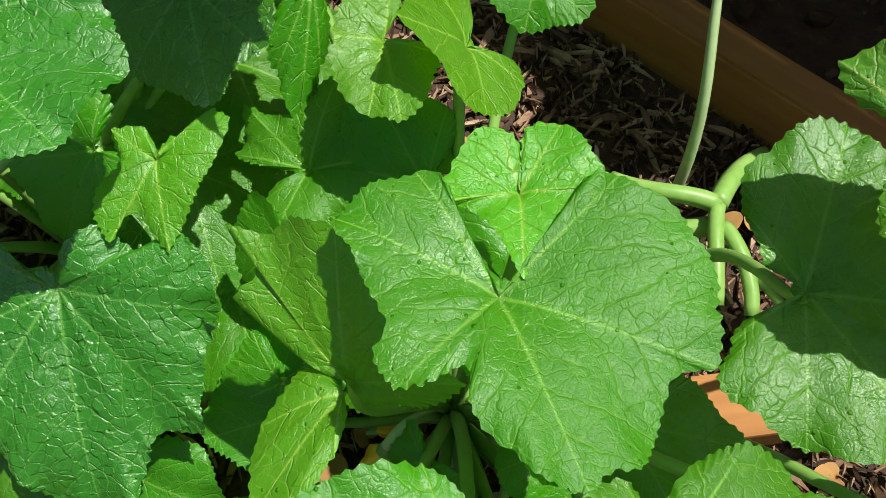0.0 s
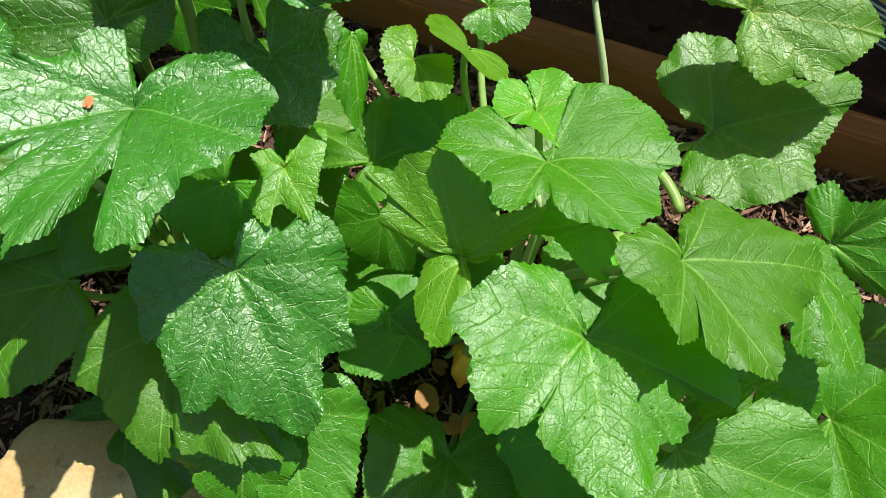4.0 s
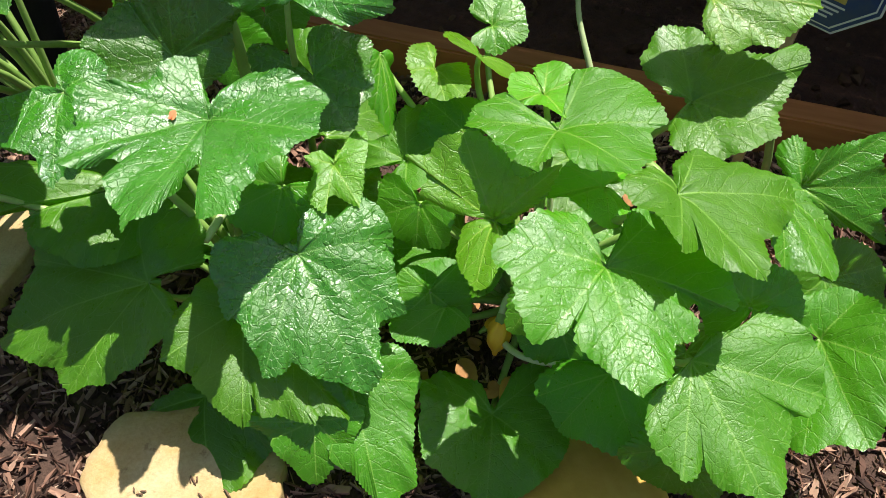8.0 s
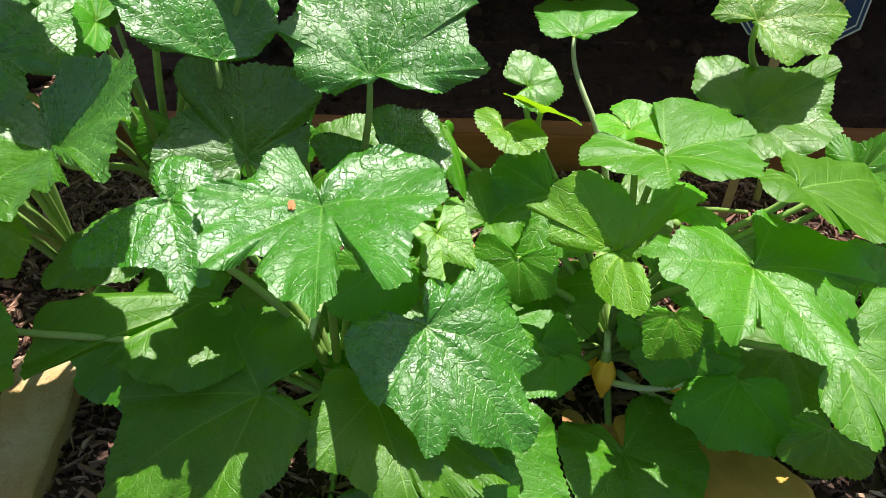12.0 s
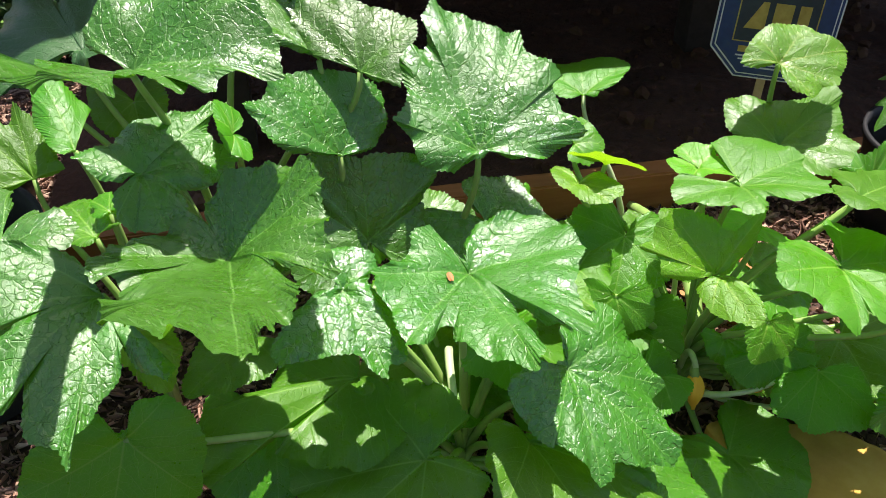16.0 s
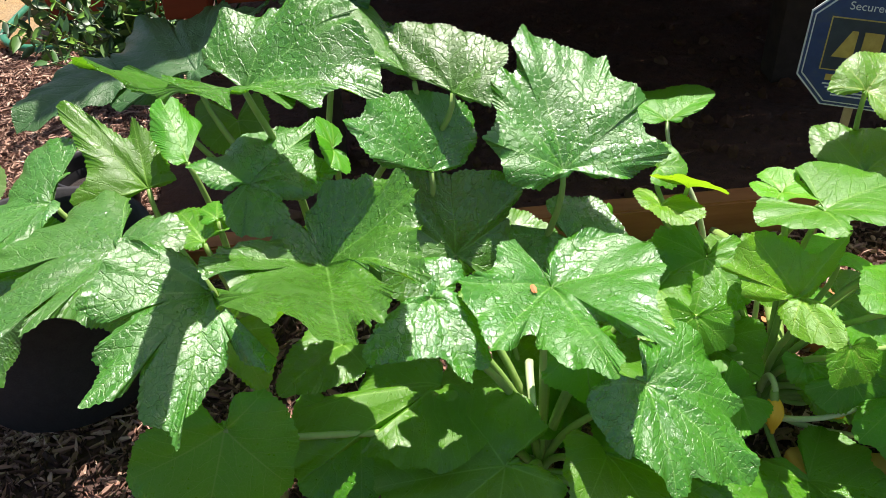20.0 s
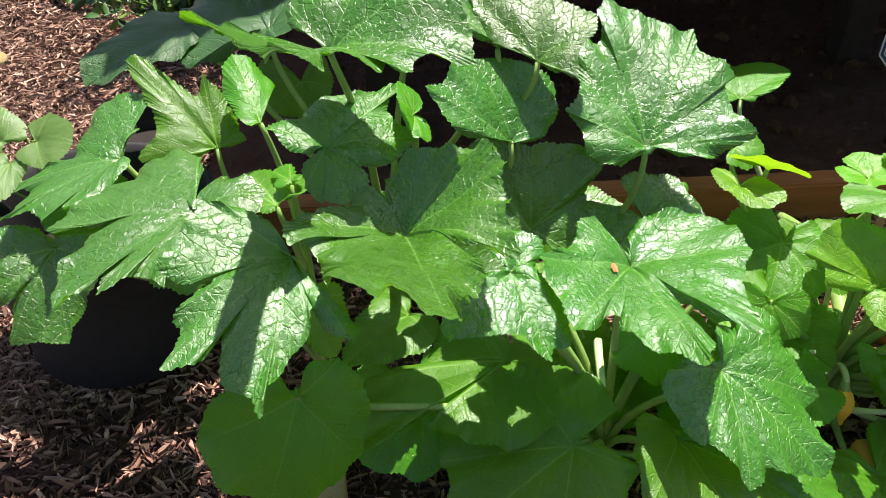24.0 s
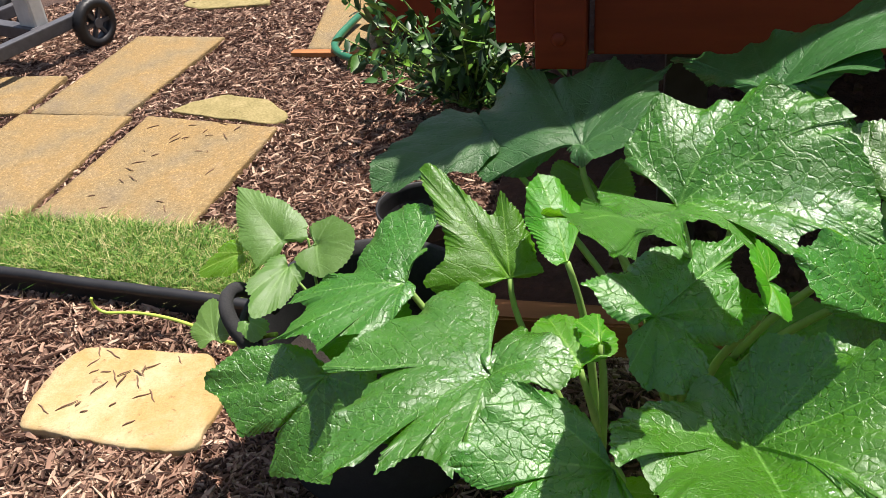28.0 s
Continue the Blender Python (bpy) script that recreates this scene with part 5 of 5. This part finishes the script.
pot("grow_pot", (-0.80, 1.30, 0.0), 0.19, 0.215, 0.31, FELT, "round black fabric grow pot with strap handles on mulch", False)
GROW = [o for o in scene.objects if o.name == "grow_pot"][0]
sv, sf = tube([Vector(p) - GROW.location for p in bezier((-0.931, 1.403, 0.30), (-1.010, 1.420, 0.44), (-1.075, 1.300, 0.40), (-0.965, 1.250, 0.28), 18)], [0.012] * 18, 8)
part_strap = new("handle", mesh_of("handle", sv, sf, FELT))
part_strap.parent = GROW
pot("nursery_pot", (-0.47, 1.80, 0.0), 0.085, 0.105, 0.15, BLACKPOT, "black plastic nursery pot half hidden by leaves", False)
pot("nursery_pot", (0.90, 0.05, 0.0), 0.13, 0.165, 0.24, BLACKPOT, "black plastic nursery pot holding a staked tomato", False)

# vine trailing out of the pot
stalk("runner", p5, bezier((-0.95, 1.36, 0.28), (-0.99, 1.42, 0.25), (-0.995, 1.58, 0.09), (-1.022, 1.72, 0.05), 12)[:-1] + bezier((-1.022, 1.72, 0.05), (-1.08, 1.826, 0.055), (-1.15, 1.902, 0.05), (-1.207, 1.929, 0.05), 16)[:-1] + bezier((-1.207, 1.929, 0.05), (-1.236, 1.945, 0.05), (-1.246, 1.96, 0.07), (-1.239, 1.94, 0.10), 8), 0.0044, 0.0032, STEM_YOUNG)
for tip in ((-0.90, 1.44, 0.41), (-0.86, 1.36, 0.45), (-0.92, 1.36, 0.40)):
    stalk("runner", p5, bezier((-0.86, 1.36, 0.26), (-0.86, 1.37, 0.34), (tip[0], tip[1], tip[2] - 0.08), tip, 10), 0.003, 0.002, STEM)

# ---- yard sign ----
SIGN_BLUE = plain("sign_blue", [(0.3, (0.010, 0.022, 0.075)), (0.5, (0.014, 0.034, 0.13)), (0.75, (0.05, 0.06, 0.075))], 30, 0.35, 0.05, 0.0005)
SIGN_NAVY = plain("sign_navy", [(0.35, (0.010, 0.016, 0.035)), (0.7, (0.03, 0.04, 0.07))], 25, 0.4, 0.05, 0.0005)
SIGN_LINE = plain("sign_white", [(0.3, (0.42, 0.44, 0.46)), (0.7, (0.62, 0.63, 0.63))], 80, 0.45, 0.05, 0.0005)
SIGN_GOLD = plain("sign_gold", [(0.35, (0.30, 0.21, 0.04)), (0.7, (0.50, 0.38, 0.10))], 60, 0.5, 0.1, 0.0005)
STAKE = plain("wood_stake", [(0.3, (0.30, 0.20, 0.10)), (0.7, (0.46, 0.34, 0.20))], 60, 0.7, 0.3, 0.001, stretch=(1, 1, 0.1))
sign = new("yard_sign")
sx, sy = Vector((0.45, -0.893, 0)).normalized(), Vector((0, 0, 1))
sign.matrix_basis = Matrix.Translation((0.583, 0.37, 0.525)) @ Matrix((sx, sy, sx.cross(sy))).transposed().to_4x4() @ pose(0, 0, 0, -4, 0, -2)
tagged(sign, "weathered blue octagonal security yard sign on a stake", "sign")


def flat(name, pts, z, material, parent, thick=0.0009, label=""):
    n = len(pts)
    v = [(x, y, z - thick) for x, y in pts] + [(x, y, z) for x, y in pts]
    f = [tuple(range(n, 2 * n)), tuple(range(n))[::-1]] + [(i, (i + 1) % n, n + (i + 1) % n, n + i) for i in range(n)]
    ob = new(name, mesh_of(name, v, f, material, False))
    ob.parent = parent
    return tagged(ob, label)


def octagon(w, h, c):
    return [(-w, -h + c), (-w + c, -h), (w - c, -h), (w, -h + c), (w, h - c), (w - c, h), (-w + c, h), (-w, h - c)]


def bar(x, y, w, h):
    return [(x - w / 2, y - h / 2), (x + w / 2, y - h / 2), (x + w / 2, y + h / 2), (x - w / 2, y + h / 2)]


flat("plate", octagon(0.118, 0.125, 0.058), 0.0, SIGN_LINE, sign, 0.004)
flat("rim", octagon(0.115, 0.122, 0.057), 0.0006, SIGN_BLUE, sign, 0.0006)
flat("border_line", octagon(0.110, 0.117, 0.055), 0.0012, SIGN_LINE, sign, 0.0006)
flat("field", octagon(0.1075, 0.1145, 0.0545), 0.0018, SIGN_BLUE, sign, 0.0006)
flat("panel_frame", bar(0, 0.006, 0.156, 0.110), 0.0024, SIGN_GOLD, sign, 0.0006)
flat("panel", bar(0, 0.006, 0.151, 0.105), 0.0030, SIGN_NAVY, sign, 0.0006)
flat("emblem", [(-0.062, -0.020), (-0.022, -0.020), (-0.022, 0.036), (-0.034, 0.036)], 0.0036, SIGN_GOLD, sign, 0.0006, "plain gold wedge shape")
flat("emblem", bar(0.008, 0.008, 0.036, 0.056), 0.0036, SIGN_GOLD, sign, 0.0006, "plain gold block shape")
flat("emblem", bar(0.048, 0.008, 0.022, 0.056), 0.0036, SIGN_GOLD, sign, 0.0006, "plain gold upright shape")
flat("number_bar", bar(0, -0.064, 0.125, 0.013), 0.0024, SIGN_GOLD, sign, 0.0006)
for i in range(4):
    flat("print_bar", bar(0, -0.078 - 0.0075 * i, 0.13 - 0.014 * i, 0.0032), 0.0024, SIGN_LINE, sign, 0.0006)
txt = bpy.data.curves.new("lettering", "FONT")
txt.body, txt.size, txt.align_x, txt.extrude = "Secured by", 0.023, "CENTER", 0.0003
tmp = new("lettering_curve", txt)
bpy.context.view_layer.update()
me = bpy.data.meshes.new_from_object(tmp.evaluated_get(bpy.context.evaluated_depsgraph_get()))
bpy.data.objects.remove(tmp)
me.materials.clear()
me.materials.append(SIGN_LINE)
letter = new("lettering", me)
letter.parent, letter.location = sign, (0, 0.078, 0.0026)
part("stake", box_bm(0.018, 0.62, 0.008, 0.002, (0.0, -0.23, -0.009)), STAKE, sign, "pale wooden stake")

# ---- tomato plant on a stake ----
TOMATO = leaf_material("tomato_leaf", (0.07, 0.22, 0.02), (0.045, 0.16, 0.016), (0.15, 0.32, 0.08), (0.18, 0.46, 0.02), 0.45, 0.3)
tomato = thing("tomato_plant", (0.90, 0.05, 0.20), "young tomato plant with cut green leaves tied to a bamboo stake", "plant")
stalk("cane", tomato, [(0.93, 0.02, 0.15), (0.90, 0.0, 0.5), (0.88, -0.02, 0.95)], 0.011, 0.009, STAKE, 10, "bamboo cane")
stalk("main_stem", tomato, bezier((0.90, 0.05, 0.2), (0.88, 0.05, 0.4), (0.86, 0.02, 0.6), (0.86, 0.0, 0.9), 14), 0.007, 0.005, STEM)


def tomato_leaf(base, heading, length, droop, seed):
    rng = np.random.default_rng(seed)
    b = Vector(base)
    d = Vector((math.cos(heading), math.sin(heading), 0))
    pts = bezier(b, b + d * length * 0.4 + Vector((0, 0, 0.05)), b + d * length * 0.8 + Vector((0, 0, 0.02 - droop * 0.3)), b + d * length + Vector((0, 0, -droop)), 10)
    o = tomato.location
    rib = stalk("leaf_stalk", tomato, pts, 0.0032, 0.0016, STEM, 7)
    for i, u in enumerate((3, 3, 5, 5, 7, 7, 9)):
        p = pts[u]
        side = 0 if u == 9 else (1 if i % 2 else -1)
        size = (0.075 if side else 0.085) * rng.uniform(0.8, 1.15)
        yaw = math.degrees(heading) + side * rng.uniform(45, 75)
        me = blade_mesh(*lobed_rim([(-75, size * 0.34, 0.0), (-38, size * 0.62, -0.006), (0, size, -0.018), (38, size * 0.62, -0.006), (75, size * 0.34, 0.0)], 0.42, 90, 1.5, 0.22), TOMATO, 0.6, 1.2, seed * 10 + i)
        lf = new("leaflet", me)
        lf.parent = rib
        lf.matrix_basis = Matrix.Translation(p - o) @ pose(0, 0, 0, rng.uniform(-20, 20), rng.uniform(5, 35), yaw)


for i, (z, hd, ln, dr) in enumerate(((0.42, 3.6, 0.26, 0.10), (0.50, 2.8, 0.24, 0.07), (0.56, 3.9, 0.30, 0.12), (0.64, 3.2, 0.28, 0.08), (0.72, 2.3, 0.22, 0.06), (0.60, 0.6, 0.22, 0.08), (0.78, 4.4, 0.22, 0.08), (0.36, 4.3, 0.24, 0.12))):
    tomato_leaf((0.875, 0.03, z), hd, ln, dr, 40 + i)

# ---- lawn strip and its edging ----
rng = np.random.default_rng(21)
verts, faces = [], []
A, B, C, D = Vector((-1.40, 2.62, 0)), Vector((-0.82, 2.10, 0)), Vector((-0.90, 1.82, 0)), Vector((-1.50, 2.37, 0))
for k in range(21000):
    u, w = rng.random(), rng.random()
    p = A.lerp(B, u).lerp(D.lerp(C, u), w)
    h, a = rng.uniform(0.016, 0.050), rng.uniform(0, 6.28)
    c, s = math.cos(a) * 0.0013, math.sin(a) * 0.0013
    o = len(verts)
    dx, dy = rng.normal(0, 0.020, 2)
    z = ground_height(p.x, p.y)
    verts += [(p.x - c, p.y - s, z), (p.x + c, p.y + s, z), (p.x + dx * 0.5 + c * 0.8, p.y + dy * 0.5 + s * 0.8, z + h * 0.65), (p.x + dx * 0.5 - c * 0.8, p.y + dy * 0.5 - s * 0.8, z + h * 0.65), (p.x + dx * 1.5, p.y + dy * 1.5, z + h)]
    faces += [(o, o + 1, o + 2, o + 3), (o + 3, o + 2, o + 4)]
tagged(new("grass", mesh_of("grass", verts, faces, GRASS, False)), "short sunlit lawn grass with straw-coloured blades", "grass", "", "stuff")
edging = thing("lawn_edging", (-1.2, 2.1, 0), "black plastic edging strip between lawn and mulch", "edging")
ep = [p - Vector((-1.2, 2.1, 0)) for p in bezier((-2.6, 3.32, 0), (-2.0, 2.80, 0), (-1.44, 2.29, 0), (-0.90, 1.75, 0), 40)]
ev, ef = [], []
for i, p in enumerate(ep):
    d = (ep[min(i + 1, 39)] - ep[max(i - 1, 0)]).normalized()
    s = Vector((-d.y, d.x, 0))
    for x, z in ((-0.006, -0.02), (-0.006, 0.040), (-0.013, 0.046), (-0.014, 0.056), (-0.008, 0.064), (0.008, 0.064), (0.014, 0.056), (0.013, 0.046), (0.006, 0.040), (0.006, -0.02)):
        ev.append(p + s * (x + 0.004 * noise.noise(p * 7)) + Vector((0, 0, z + 0.004 * noise.noise(p * 5))))
for i in range(39):
    ef += [(i * 10 + k, i * 10 + k + 1, i * 10 + k + 11, i * 10 + k + 10) for k in range(9)]
eo = new("strip", mesh_of("strip", ev, ef, EDGING))
eo.parent = edging

# ---- shrub by the deck ----
SHRUB = plain("shrub_leaf", [(0.2, (0.012, 0.045, 0.009)), (0.62, (0.028, 0.10, 0.014)), (0.90, (0.17, 0.36, 0.03))], 6, 0.50, 0.2, 0.001, 0.6, None, 0.7)
shrub = thing("shrub", (0.0, 2.42, 0.0), "small evergreen shrub with narrow glossy leaves by the deck", "shrub")
rng = np.random.default_rng(33)
verts, faces = [], []
for k in range(50):
    a, tilt, ln = rng.uniform(0, 6.28), rng.uniform(0.1, 1.15), rng.uniform(0.26, 0.56)
    tip = Vector((math.cos(a) * math.sin(tilt), math.sin(a) * math.sin(tilt), math.cos(tilt))) * ln
    pts = bezier((0, 0, 0.02), Vector((tip.x * 0.2, tip.y * 0.2, tip.z * 0.45)), tip * 0.8, tip, 10)
    bv, bf = tube(pts, list(np.linspace(0.004, 0.0016, 10)), 6)
    br = new("branch", mesh_of("branch", bv, bf, STEM))
    br.parent = shrub
    for i in range(2, 10):
        for s in range(3):
            p = pts[i]
            L = rng.uniform(0.034, 0.074)
            d = Vector(rng.normal(size=3)) + Vector((tip.x, tip.y, 0.15)) * 1.5
            d.normalize()
            sd = d.cross(Vector(rng.normal(size=3))).normalized()
            up = sd.cross(d)
            o = len(verts)
            for u, wd in ((0, 0.02), (0.3, 0.19), (0.62, 0.17), (1, 0.01)):
                for q in (-1, 0, 1):
                    verts.append(p + d * L * u + sd * L * wd * q + up * L * (0.05 * abs(q) - 0.12 * u * u))
            for r in range(3):
                for q in range(2):
                    faces.append((o + r * 3 + q, o + r * 3 + q + 1, o + r * 3 + q + 4, o + r * 3 + q + 3))
crown = new("crown", mesh_of("crown", verts, faces, SHRUB))
crown.parent = shrub

# ---- far corner: planter box, board, hose, cart ----
planter = thing("planter_box", (0.26, 3.08, 0.02), "red-stained wooden planter box on a paver", "planter", "", "", -46)
for x, y, w, d in ((0, -0.16, 0.5, 0.022), (0, 0.16, 0.5, 0.022), (-0.239, 0, 0.022, 0.298), (0.239, 0, 0.022, 0.298)):
    part("side_board", box_bm(w, d, 0.21, 0.004, (x, y, 0.15)), REDWOOD, planter)
for x, y, w, d in ((0, -0.165, 0.56, 0.06), (0, 0.165, 0.56, 0.06), (-0.245, 0, 0.06, 0.269), (0.245, 0, 0.06, 0.269)):
    part("rim_board", box_bm(w, d, 0.02, 0.003, (x, y, 0.267)), REDWOOD, planter)
part("potting_soil", box_bm(0.45, 0.29, 0.02, 0.0, (0, 0, 0.2)), SOIL, planter)
board = thing("garden_board", (-0.14, 3.125, 0.012), "thin weathered reddish board lying on mulch", "board", "", "", -37)
part("plank", box_bm(0.46, 0.035, 0.022, 0.003), BEAM_WOOD, board)
HOSE = plain("green_hose", [(0.3, (0.012, 0.10, 0.05)), (0.7, (0.03, 0.17, 0.09))], 90, 0.4, 0.2, 0.001)
hose = thing("garden_hose", (-0.045, 3.10, 0.02), "green garden hose looped on the mulch", "hose")
loop = bezier((0.05, 0.28, 0.03), (-0.10, 0.14, 0.02), (-0.18, 0.08, 0.018), (-0.14, -0.06, 0.018), 14)[:-1] + bezier((-0.14, -0.06, 0.018), (-0.10, -0.20, 0.018), (0.06, -0.20, 0.018), (0.08, -0.06, 0.02), 14)[:-1] + bezier((0.08, -0.06, 0.02), (0.10, 0.08, 0.03), (0.16, 0.2, 0.05), (0.24, 0.26, 0.06), 12)
hv, hf = tube(loop, [0.0135] * len(loop), 12)
ho = new("tubing", mesh_of("tubing", hv, hf, HOSE))
ho.parent = hose

CART_GREY = plain("cart_grey_paint", [(0.3, (0.045, 0.045, 0.05)), (0.7, (0.09, 0.09, 0.10))], 40, 0.5, 0.2, 0.001)
CART_PALE = plain("cart_pale_plastic", [(0.3, (0.42, 0.41, 0.38)), (0.7, (0.58, 0.57, 0.53))], 30, 0.5, 0.1, 0.001)
TYRE = BLACKPOT
cart = thing("hand_cart", (-1.115, 3.84, 0.0), "grey wheeled cart with black rubber wheel on a paver", "cart", "", "", 35)


def wheel(parent, at, r, w):
    v, f, n = [], [], 60
    prof = [(0.62, -0.5), (0.9, -0.5), (1.0, -0.3), (1.0, 0.3), (0.9, 0.5), (0.62, 0.5)]
    for i, (q, z) in enumerate(prof):
        for k in range(n):
            a = 2 * math.pi * k / n
            rr = r * q * (1.0 if q < 0.85 else 1 - 0.05 * (k % 2))
            v.append((rr * math.cos(a), z * w, rr * math.sin(a)))
    for i in range(len(prof)):
        j = (i + 1) % len(prof)
        f += [(i * n + k, i * n + (k + 1) % n, j * n + (k + 1) % n, j * n + k) for k in range(n)]
    wh = new("wheel", mesh_of("wheel", v, f, TYRE))
    wh.parent, wh.location = parent, at
    bm = bmesh.new()
    for k in range(6):
        a = 2 * math.pi * k / 6
        bmesh.ops.create_cube(bm, size=1.0, matrix=pose(0, -w * 0.2, 0, 0, -math.degrees(a), 0) @ Matrix.Translation((r * 0.36, 0, 0)) @ Matrix.Diagonal((r * 0.6, w * 0.3, r * 0.13, 1)))
    bmesh.ops.create_cone(bm, cap_ends=True, segments=16, radius1=r * 0.2, radius2=r * 0.2, depth=w * 0.8, matrix=pose(0, -w * 0.1, 0, 90))
    rim = part("rim", bm, CART_GREY, wh)


wheel(cart, (0.17, -0.06, 0.10), 0.10, 0.05)
wheel(cart, (0.17, 0.40, 0.10), 0.10, 0.05)
part("side_rail", box_bm(0.75, 0.04, 0.05, 0.005, (-0.18, -0.02, 0.13)), CART_GREY, cart)
part("side_rail", box_bm(0.75, 0.04, 0.05, 0.005, (-0.18, 0.36, 0.13)), CART_GREY, cart)
part("cross_rail", box_bm(0.05, 0.34, 0.05, 0.005, (-0.05, 0.17, 0.13)), CART_GREY, cart)
part("cross_rail", box_bm(0.05, 0.34, 0.05, 0.005, (-0.45, 0.17, 0.13)), CART_GREY, cart)
part("leg", box_bm(0.05, 0.06, 0.15, 0.005, (-0.52, -0.02, 0.075)), CART_GREY, cart)
part("upright", box_bm(0.07, 0.09, 0.6, 0.012, (-0.02, 0.05, 0.44)), CART_PALE, cart, "pale plastic upright")

# ---- small litter ----
DRY = plain("dry_leaf", [(0.3, (0.20, 0.09, 0.03)), (0.7, (0.42, 0.22, 0.08))], 40, 0.8, 0.5, 0.002)
YELLOW = plain("fallen_yellow_leaf", [(0.3, (0.55, 0.30, 0.02)), (0.7, (0.75, 0.50, 0.06))], 40, 0.6, 0.3, 0.001)
RED = plain("dry_red_chip", [(0.3, (0.42, 0.10, 0.03)), (0.7, (0.55, 0.20, 0.07))], 60, 0.7, 0.3, 0.001)


def litter(at, turn, L, B, material, label, name="fallen_leaf", category="fallen leaf"):
    me = blade_mesh(*lobed_rim([(-60, B, 0.1 * L), (0, L, 0.22 * L), (60, B, 0.12 * L)], 0.05, 40, 1.5, 0.22), material, 0.2, 1.5, int(abs(at[0]) * 1000))
    ob = new(name, me)
    ob.matrix_basis = pose(*at, *turn)
    return tagged(ob, label, category)


litter((-0.402, 0.394, 0.4665), (12, -8, 60), 0.013, 0.0045, RED, "tiny reddish dry leaf fragment on a green leaf", "leaf_fragment", "leaf fragment")
litter((-0.86, 0.356, 0.016), (5, 0, 120), 0.05, 0.012, YELLOW, "curled yellow leaf on the mulch")
rng = np.random.default_rng(77)
for k in range(26):
    x, y = rng.uniform(-0.1, 0.5), rng.uniform(0.1, 0.65)
    if (Vector((x, y, 0)) - EDGE).dot(W) > -0.04:
        continue
    litter((x, y, ground_height(x, y) + 0.014), (rng.uniform(-15, 15), rng.uniform(-15, 15), rng.uniform(0, 360)), rng.uniform(0.02, 0.045), rng.uniform(0.01, 0.02), DRY, "dry brown leaf lying on the mulch")
TWIG = plain("twig", [(0.3, (0.10, 0.055, 0.03)), (0.7, (0.22, 0.13, 0.08))], 60, 0.85, 0.3, 0.001)


def twig(x, y, z, a, L, r=0.0015):
    t = thing("twig", (x, y, z), "short brown bark splinter on a paving stone", "twig", "bark splinters on stones", "", a)
    v, f = tube([(-L / 2, 0, 0), (-L / 6, 0.03 * L, 0.001), (L / 5, -0.02 * L, 0.001), (L / 2, 0.02 * L, 0)], [r * 0.6, r, r, r * 0.5], 6)
    o = new("splinter", mesh_of("splinter", v, f, TWIG))
    o.parent = t


for k in range(46):
    if k < 22:
        q = (Vector((-1.30, 1.89, 0)).lerp(Vector((-1.05, 1.70, 0)), rng.random())).lerp(Vector((-1.43, 1.73, 0)).lerp(Vector((-1.17, 1.49, 0)), rng.random()), rng.random())
    else:
        q = (Vector((-0.92, 3.02, 0)).lerp(Vector((-0.60, 2.72, 0)), rng.random())).lerp(Vector((-1.30, 2.60, 0)).lerp(Vector((-0.99, 2.29, 0)), rng.random()), rng.random())
    twig(q.x, q.y, 0.0195, rng.uniform(0, 360), rng.uniform(0.012, 0.05))
for k in range(12):
    twig(rng.uniform(-0.62, -0.45), rng.uniform(0.06, 0.18), 0.038, rng.uniform(0, 360), rng.uniform(0.008, 0.02), 0.0014)

# ---- bark mulch ----
def chips(name, count, region, label, seed, size=(0.012, 0.05), z=0.0, material=CHIP, slim=0.24):
    """Splinters of bark, too many to count, lying at all angles."""
    rng = np.random.default_rng(seed)
    verts, faces = [], []
    done = 0
    while done < count:
        p = region(rng)
        if p is None:
            continue
        done += 1
        L = size[0] + (size[1] - size[0]) * rng.random() ** 2.2
        B, T = L * (0.05 + (slim - 0.05) * rng.random() ** 1.7), L * rng.uniform(0.02, 0.06)
        B, T = max(B, 0.0016), max(T, 0.0008)
        m = Euler((rng.normal() * 0.20, rng.normal() * 0.11, rng.uniform(0, 6.28))).to_matrix()
        o = len(verts)
        bend = rng.normal() * 0.1 * L
        for sx, k in ((-0.5, rng.uniform(0.3, 0.9)), (0.0, 1.0), (0.5, rng.uniform(0.2, 0.9))):
            for sy, sz in ((-0.5, -0.5), (0.5, -0.5), (0.5, 0.5), (-0.5, 0.5)):
                q = m @ Vector((sx * L, sy * B * k, sz * T + (bend if sx == 0 else 0) * 0.4))
                verts.append((p[0] + q.x, p[1] + q.y, p[2] + q.z + rng.uniform(0.0, 0.012) + z))
        for s in (0, 4):
            faces += [(o + s + i, o + s + (i + 1) % 4, o + s + 4 + (i + 1) % 4, o + s + 4 + i) for i in range(4)]
        faces += [(o + 3, o + 2, o + 1, o), (o + 8, o + 9, o + 10, o + 11)]
    return tagged(new(name, mesh_of(name, verts, faces, material, False)), label, "mulch", "", "stuff")


def in_bed(rng):
    x, y = rng.uniform(-1.35, 0.95), rng.uniform(-0.75, 1.75)
    if (Vector((x, y, 0)) - EDGE).dot(W) > -0.005:
        return None
    return x, y, ground_height(x, y) - 0.004


def in_yard(rng):
    x, y = rng.uniform(-1.75, 0.5), rng.uniform(1.15, 4.6)
    d = (Vector((x, y, 0)) - EDGE)
    if d.dot(W) > 0.02 and d.dot(U) > -1.1:
        return None
    return x, y, ground_height(x, y) - 0.004


chips("bark_mulch", 34000, in_bed, "brown shredded bark mulch over the bed", 11, (0.010, 0.055))
chips("bark_mulch", 92000, in_yard, "reddish-brown shredded bark mulch around pavers", 12, (0.008, 0.060), 0.0, CHIP_SUN, 0.19)
